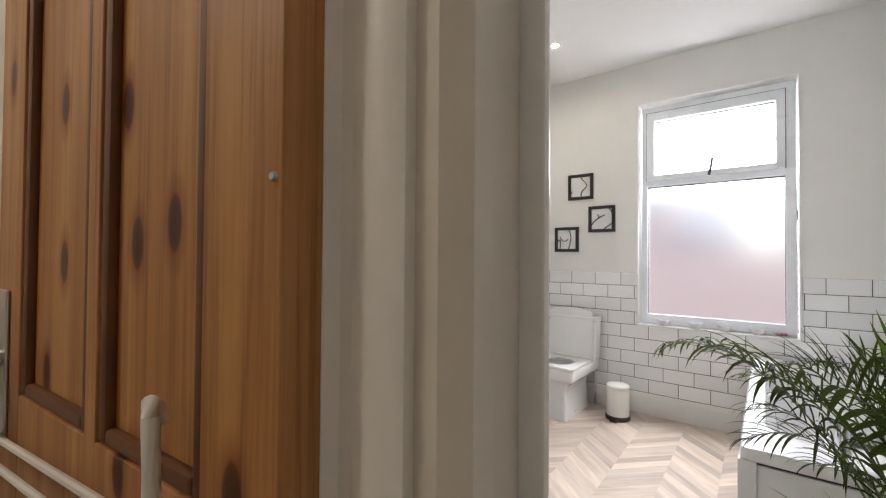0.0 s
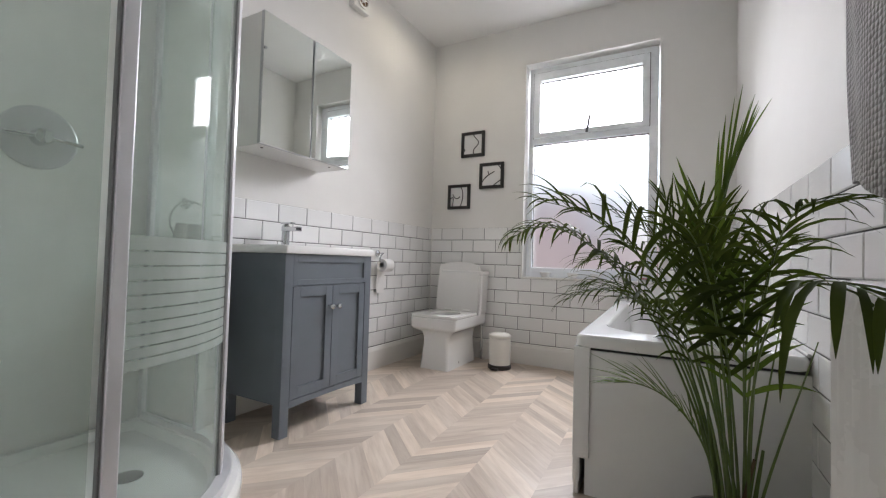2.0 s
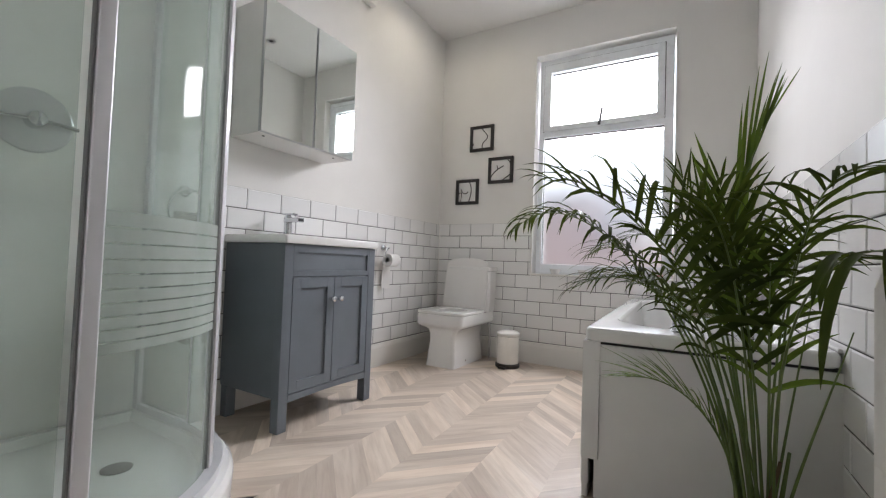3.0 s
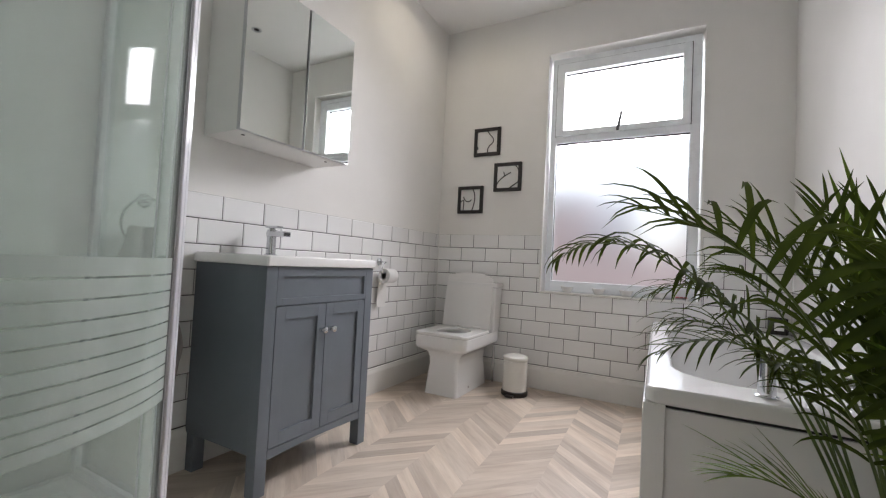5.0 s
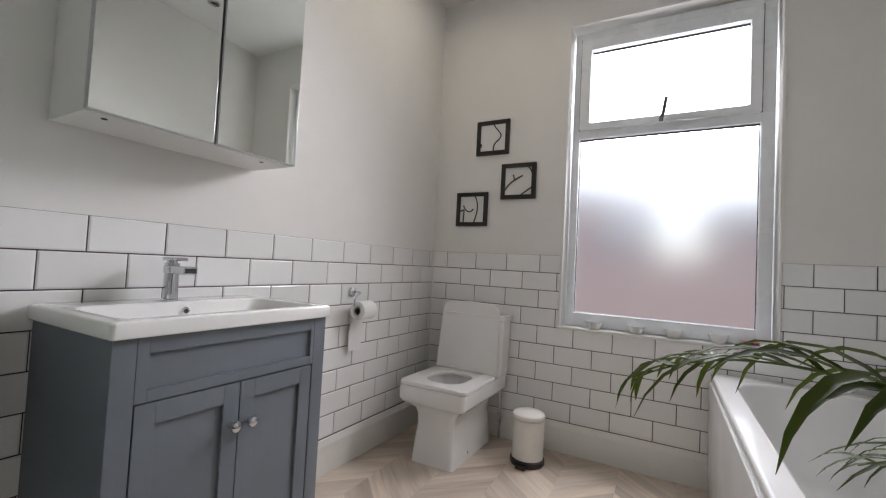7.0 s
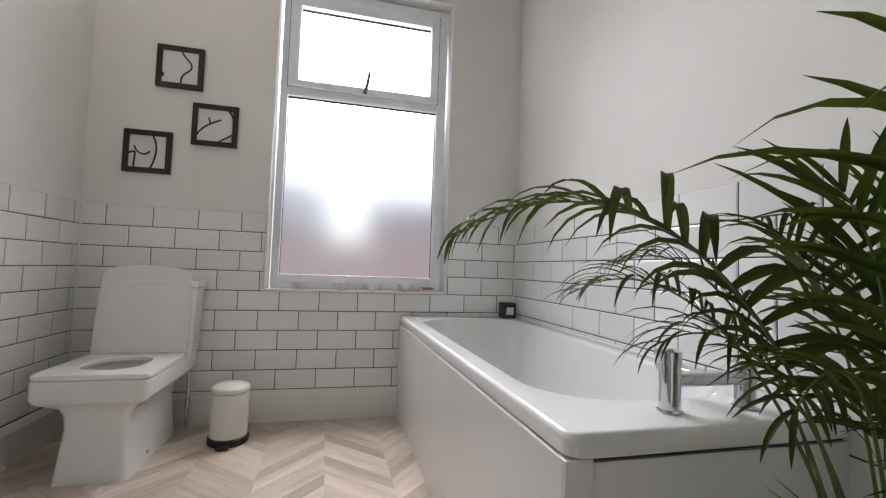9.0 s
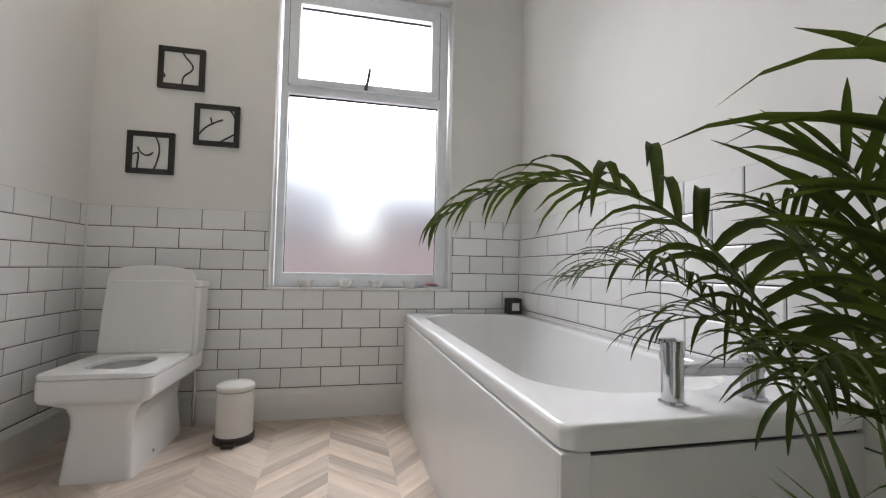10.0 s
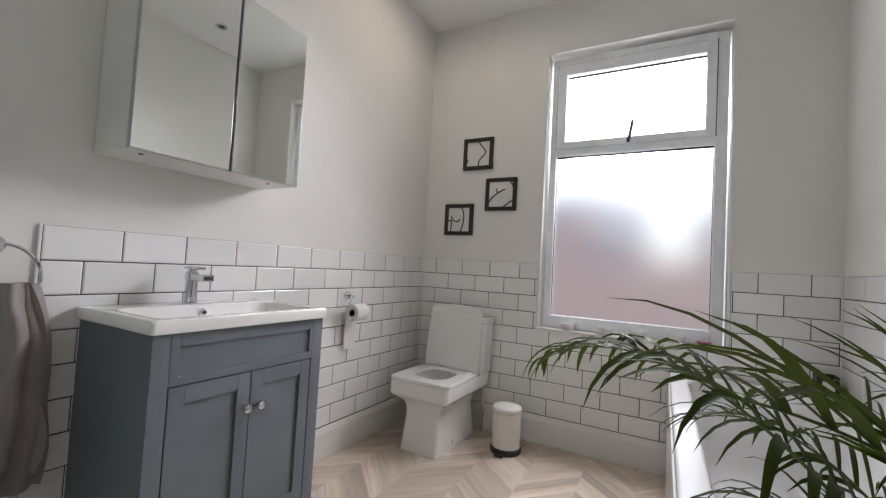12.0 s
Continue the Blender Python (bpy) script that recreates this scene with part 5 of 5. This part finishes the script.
def tile_mesh(w, h):
    """A glazed metro tile lying against y = 0, its face towards -y, with a soft bevel."""
    key = (round(w, 3), round(h, 3))
    if key not in tile_meshes:
        g, b, dpt = 0.0020, min(0.0042, w * 0.2, h * 0.2), 0.0020
        x0, x1, z0, z1 = g, w - g, g, h - g
        v = [(x0, 0.0, z0), (x1, 0.0, z0), (x1, 0.0, z1), (x0, 0.0, z1)]
        v += [(x, -0.0015, z) for x, _, z in v[:4]]
        v += [(x0 + b, -0.0015 - dpt, z0 + b), (x1 - b, -0.0015 - dpt, z0 + b), (x1 - b, -0.0015 - dpt, z1 - b), (x0 + b, -0.0015 - dpt, z1 - b)]
        f = []
        for o in (0, 4):
            f += [(o + i, o + (i + 1) % 4, o + 4 + (i + 1) % 4, o + 4 + i) for i in range(4)]
        f.append((8, 9, 10, 11))
        me = bpy.data.meshes.new("tile")
        me.from_pydata(v, [], f)
        me.materials.append(TILE)
        tile_meshes[key] = me
    return tile_meshes[key]


tile_rng = random.Random(3)
def tiling(wall, origin, along, length, phase, holes=(), courses=9, low=TZ0):
    """Courses of half-lapped tiles along a wall; holes are (from, to, z0, z1) along it."""
    along = Vector(along)
    turn = math.degrees(math.atan2(along.y, along.x))
    for c in range(courses):
        z0, z1 = low + c * TC, low + (c + 1) * TC
        s = phase - (TP / 2 if c % 2 else 0.0)
        while s > 0:
            s -= TP
        while s < length:
            spans = [(max(0, s), min(length, s + TP))]
            for h0, h1, hz0, hz1 in holes:
                if z1 <= hz0 + 0.003 or z0 >= hz1 - 0.003:
                    continue
                cut = []
                for a, b in spans:
                    if b <= h0 or a >= h1:
                        cut.append((a, b))
                        continue
                    if a < h0:
                        cut.append((a, h0))
                    if b > h1:
                        cut.append((h1, b))
                spans = cut
            for a, b in spans:
                if b - a > 0.006:
                    ob = new("tile", tile_mesh(b - a, z1 - z0))
                    p = Vector(origin) + along * a
                    ob.matrix_basis = pose(p.x, p.y, z0, tile_rng.uniform(-0.25, 0.25), 0, turn + tile_rng.uniform(-0.2, 0.2))
                    ob.parent = wall
            s += TP


ZT = TZ0 + 9 * TC
bm = box((-0.002, 0.0043, 0.15), (WX0 - 0.013, P - 0.0005, ZT - 0.001))
box((WX1 + 0.013, 0.0043, 0.15), (X1, P - 0.0005, ZT - 0.001), bm=bm)
box((WX0 - 0.013, 0.0043, 0.15), (WX1 + 0.013, P - 0.0005, WZ0 - 0.011), bm=bm)
part("grout", bm, GROUT, wall_north)
part("grout", box((-P + 0.0005, -2.158, 0.15), (-0.0043, 0.004, ZT - 0.001)), GROUT, wall_west)
part("grout", box((X1 + 0.0043, YS + 0.002, 0.15), (X1 + P - 0.0005, 0.004, ZT - 0.001)), GROUT, wall_east)
for wall, x in ((wall_west, 0.0005), (wall_east, X1 - 0.0005)):
    part("corner_sealant", tube([(x, 0.0005, 0.15), (x, 0.0005, ZT)], 0.0045, 12), GLOSS, wall, "white silicone in the tiled corner")
part("tile_trim", box((-P + 0.0005, -2.1690, 0.0), (0.0012, -2.1605, ZT + 0.002), 0.003), GLOSS, wall_west, "white plastic edge trim")
tiling(wall_north, (0.0, 0.0040, 0), (1, 0, 0), X1, 0.741, [(WX0 - 0.012, WX1 + 0.012, WZ0 - 0.0098, 9)])
tiling(wall_west, (-0.0040, -2.1595, 0), (0, 1, 0), 2.1595, 0.2115)
tiling(wall_east, (X1 + 0.0040, 0.0, 0), (0, -1, 0), -YS - 0.002, 0.895)

# ---- chevron planks ----
SEAM, STEP, SLANT = 0.262, 0.0864, 1.8                  # between seams, plank to plank along a seam, the pattern's turn
PEAK = (0.760, -1.875)                                  # where two planks meet in a point
FLOOR = ((0, -0.006, 1), (0, 2.341, -1), (1, -3.405, 1), (1, 0.006, -1))   # axis, bound, side kept
LONG, LEAN = SEAM * math.sqrt(2), STEP * math.sqrt(0.5)
SHAPES = {sd: [Vector((0, 0, 0)), Vector((LONG, 0, 0)), Vector((LONG + sd * LEAN, LEAN, 0)), Vector((sd * LEAN, LEAN, 0))] for sd in (-1, 1)}


def plank_mesh(outline):
    """A mitred board with a very fine bevel, its grain along x."""
    n = len(outline)
    mid = sum(outline, Vector()) / n
    low = [(p.x, p.y, -0.003) for p in outline]
    edge = [(p.x, p.y, -0.0004) for p in outline]
    top = [tuple(p + (mid - p).normalized() * 0.0007) for p in outline]
    made = bpy.data.meshes.new("plank")
    made.from_pydata(low + edge + top, [], [(o + i, o + (i + 1) % n, o + n + (i + 1) % n, o + n + i) for o in (0, n) for i in range(n)] + [tuple(range(2 * n, 3 * n))])
    made.materials.append(PLANK)
    return made


def trimmed(at, outline):
    """The outline cut off at the walls, in the plank's own axes; None when it lies clear of them."""
    poly, cut = [at @ p for p in outline], False
    for axis, bound, side in FLOOR:
        kept = []
        for p, q in zip(poly, poly[1:] + poly[:1]):
            dp, dq = (p[axis] - bound) * side, (q[axis] - bound) * side
            if dp >= 0:
                kept.append(p)
            if dp * dq < 0:
                kept.append(p.lerp(q, dp / (dp - dq)))
        cut = cut or any((p[axis] - bound) * side < 0 for p in poly)
        poly = kept
        if len(poly) < 3:
            return []
    return [at.inverted() @ p for p in poly] if cut else None


whole = {sd: plank_mesh(SHAPES[sd]) for sd in SHAPES}
pattern = pose(PEAK[0], PEAK[1], 0, 0, 0, SLANT)
for column in range(-4, 8):
    sd = -1 if column % 2 == 0 else 1                   # falls away from a peak, or climbs to the next
    for row in range(-26, 30):
        start = pattern @ Vector((column * SEAM, row * STEP - (SEAM if sd > 0 else 0), 0))
        at = pose(start.x, start.y, 0, 0, 0, SLANT + 45 * sd)
        outline = trimmed(at, SHAPES[sd])
        if outline is not None and len(outline) < 3:
            continue
        mx, my = (at @ Vector((LONG / 2, LEAN / 2, 0))).xy
        if (mx < 0.80 and my < -2.55) or (mx > 1.78 and my > -1.68):
            continue
        ob = new("plank", whole[sd] if outline is None else plank_mesh(outline))
        ob.matrix_basis = at
        ob.parent = floor
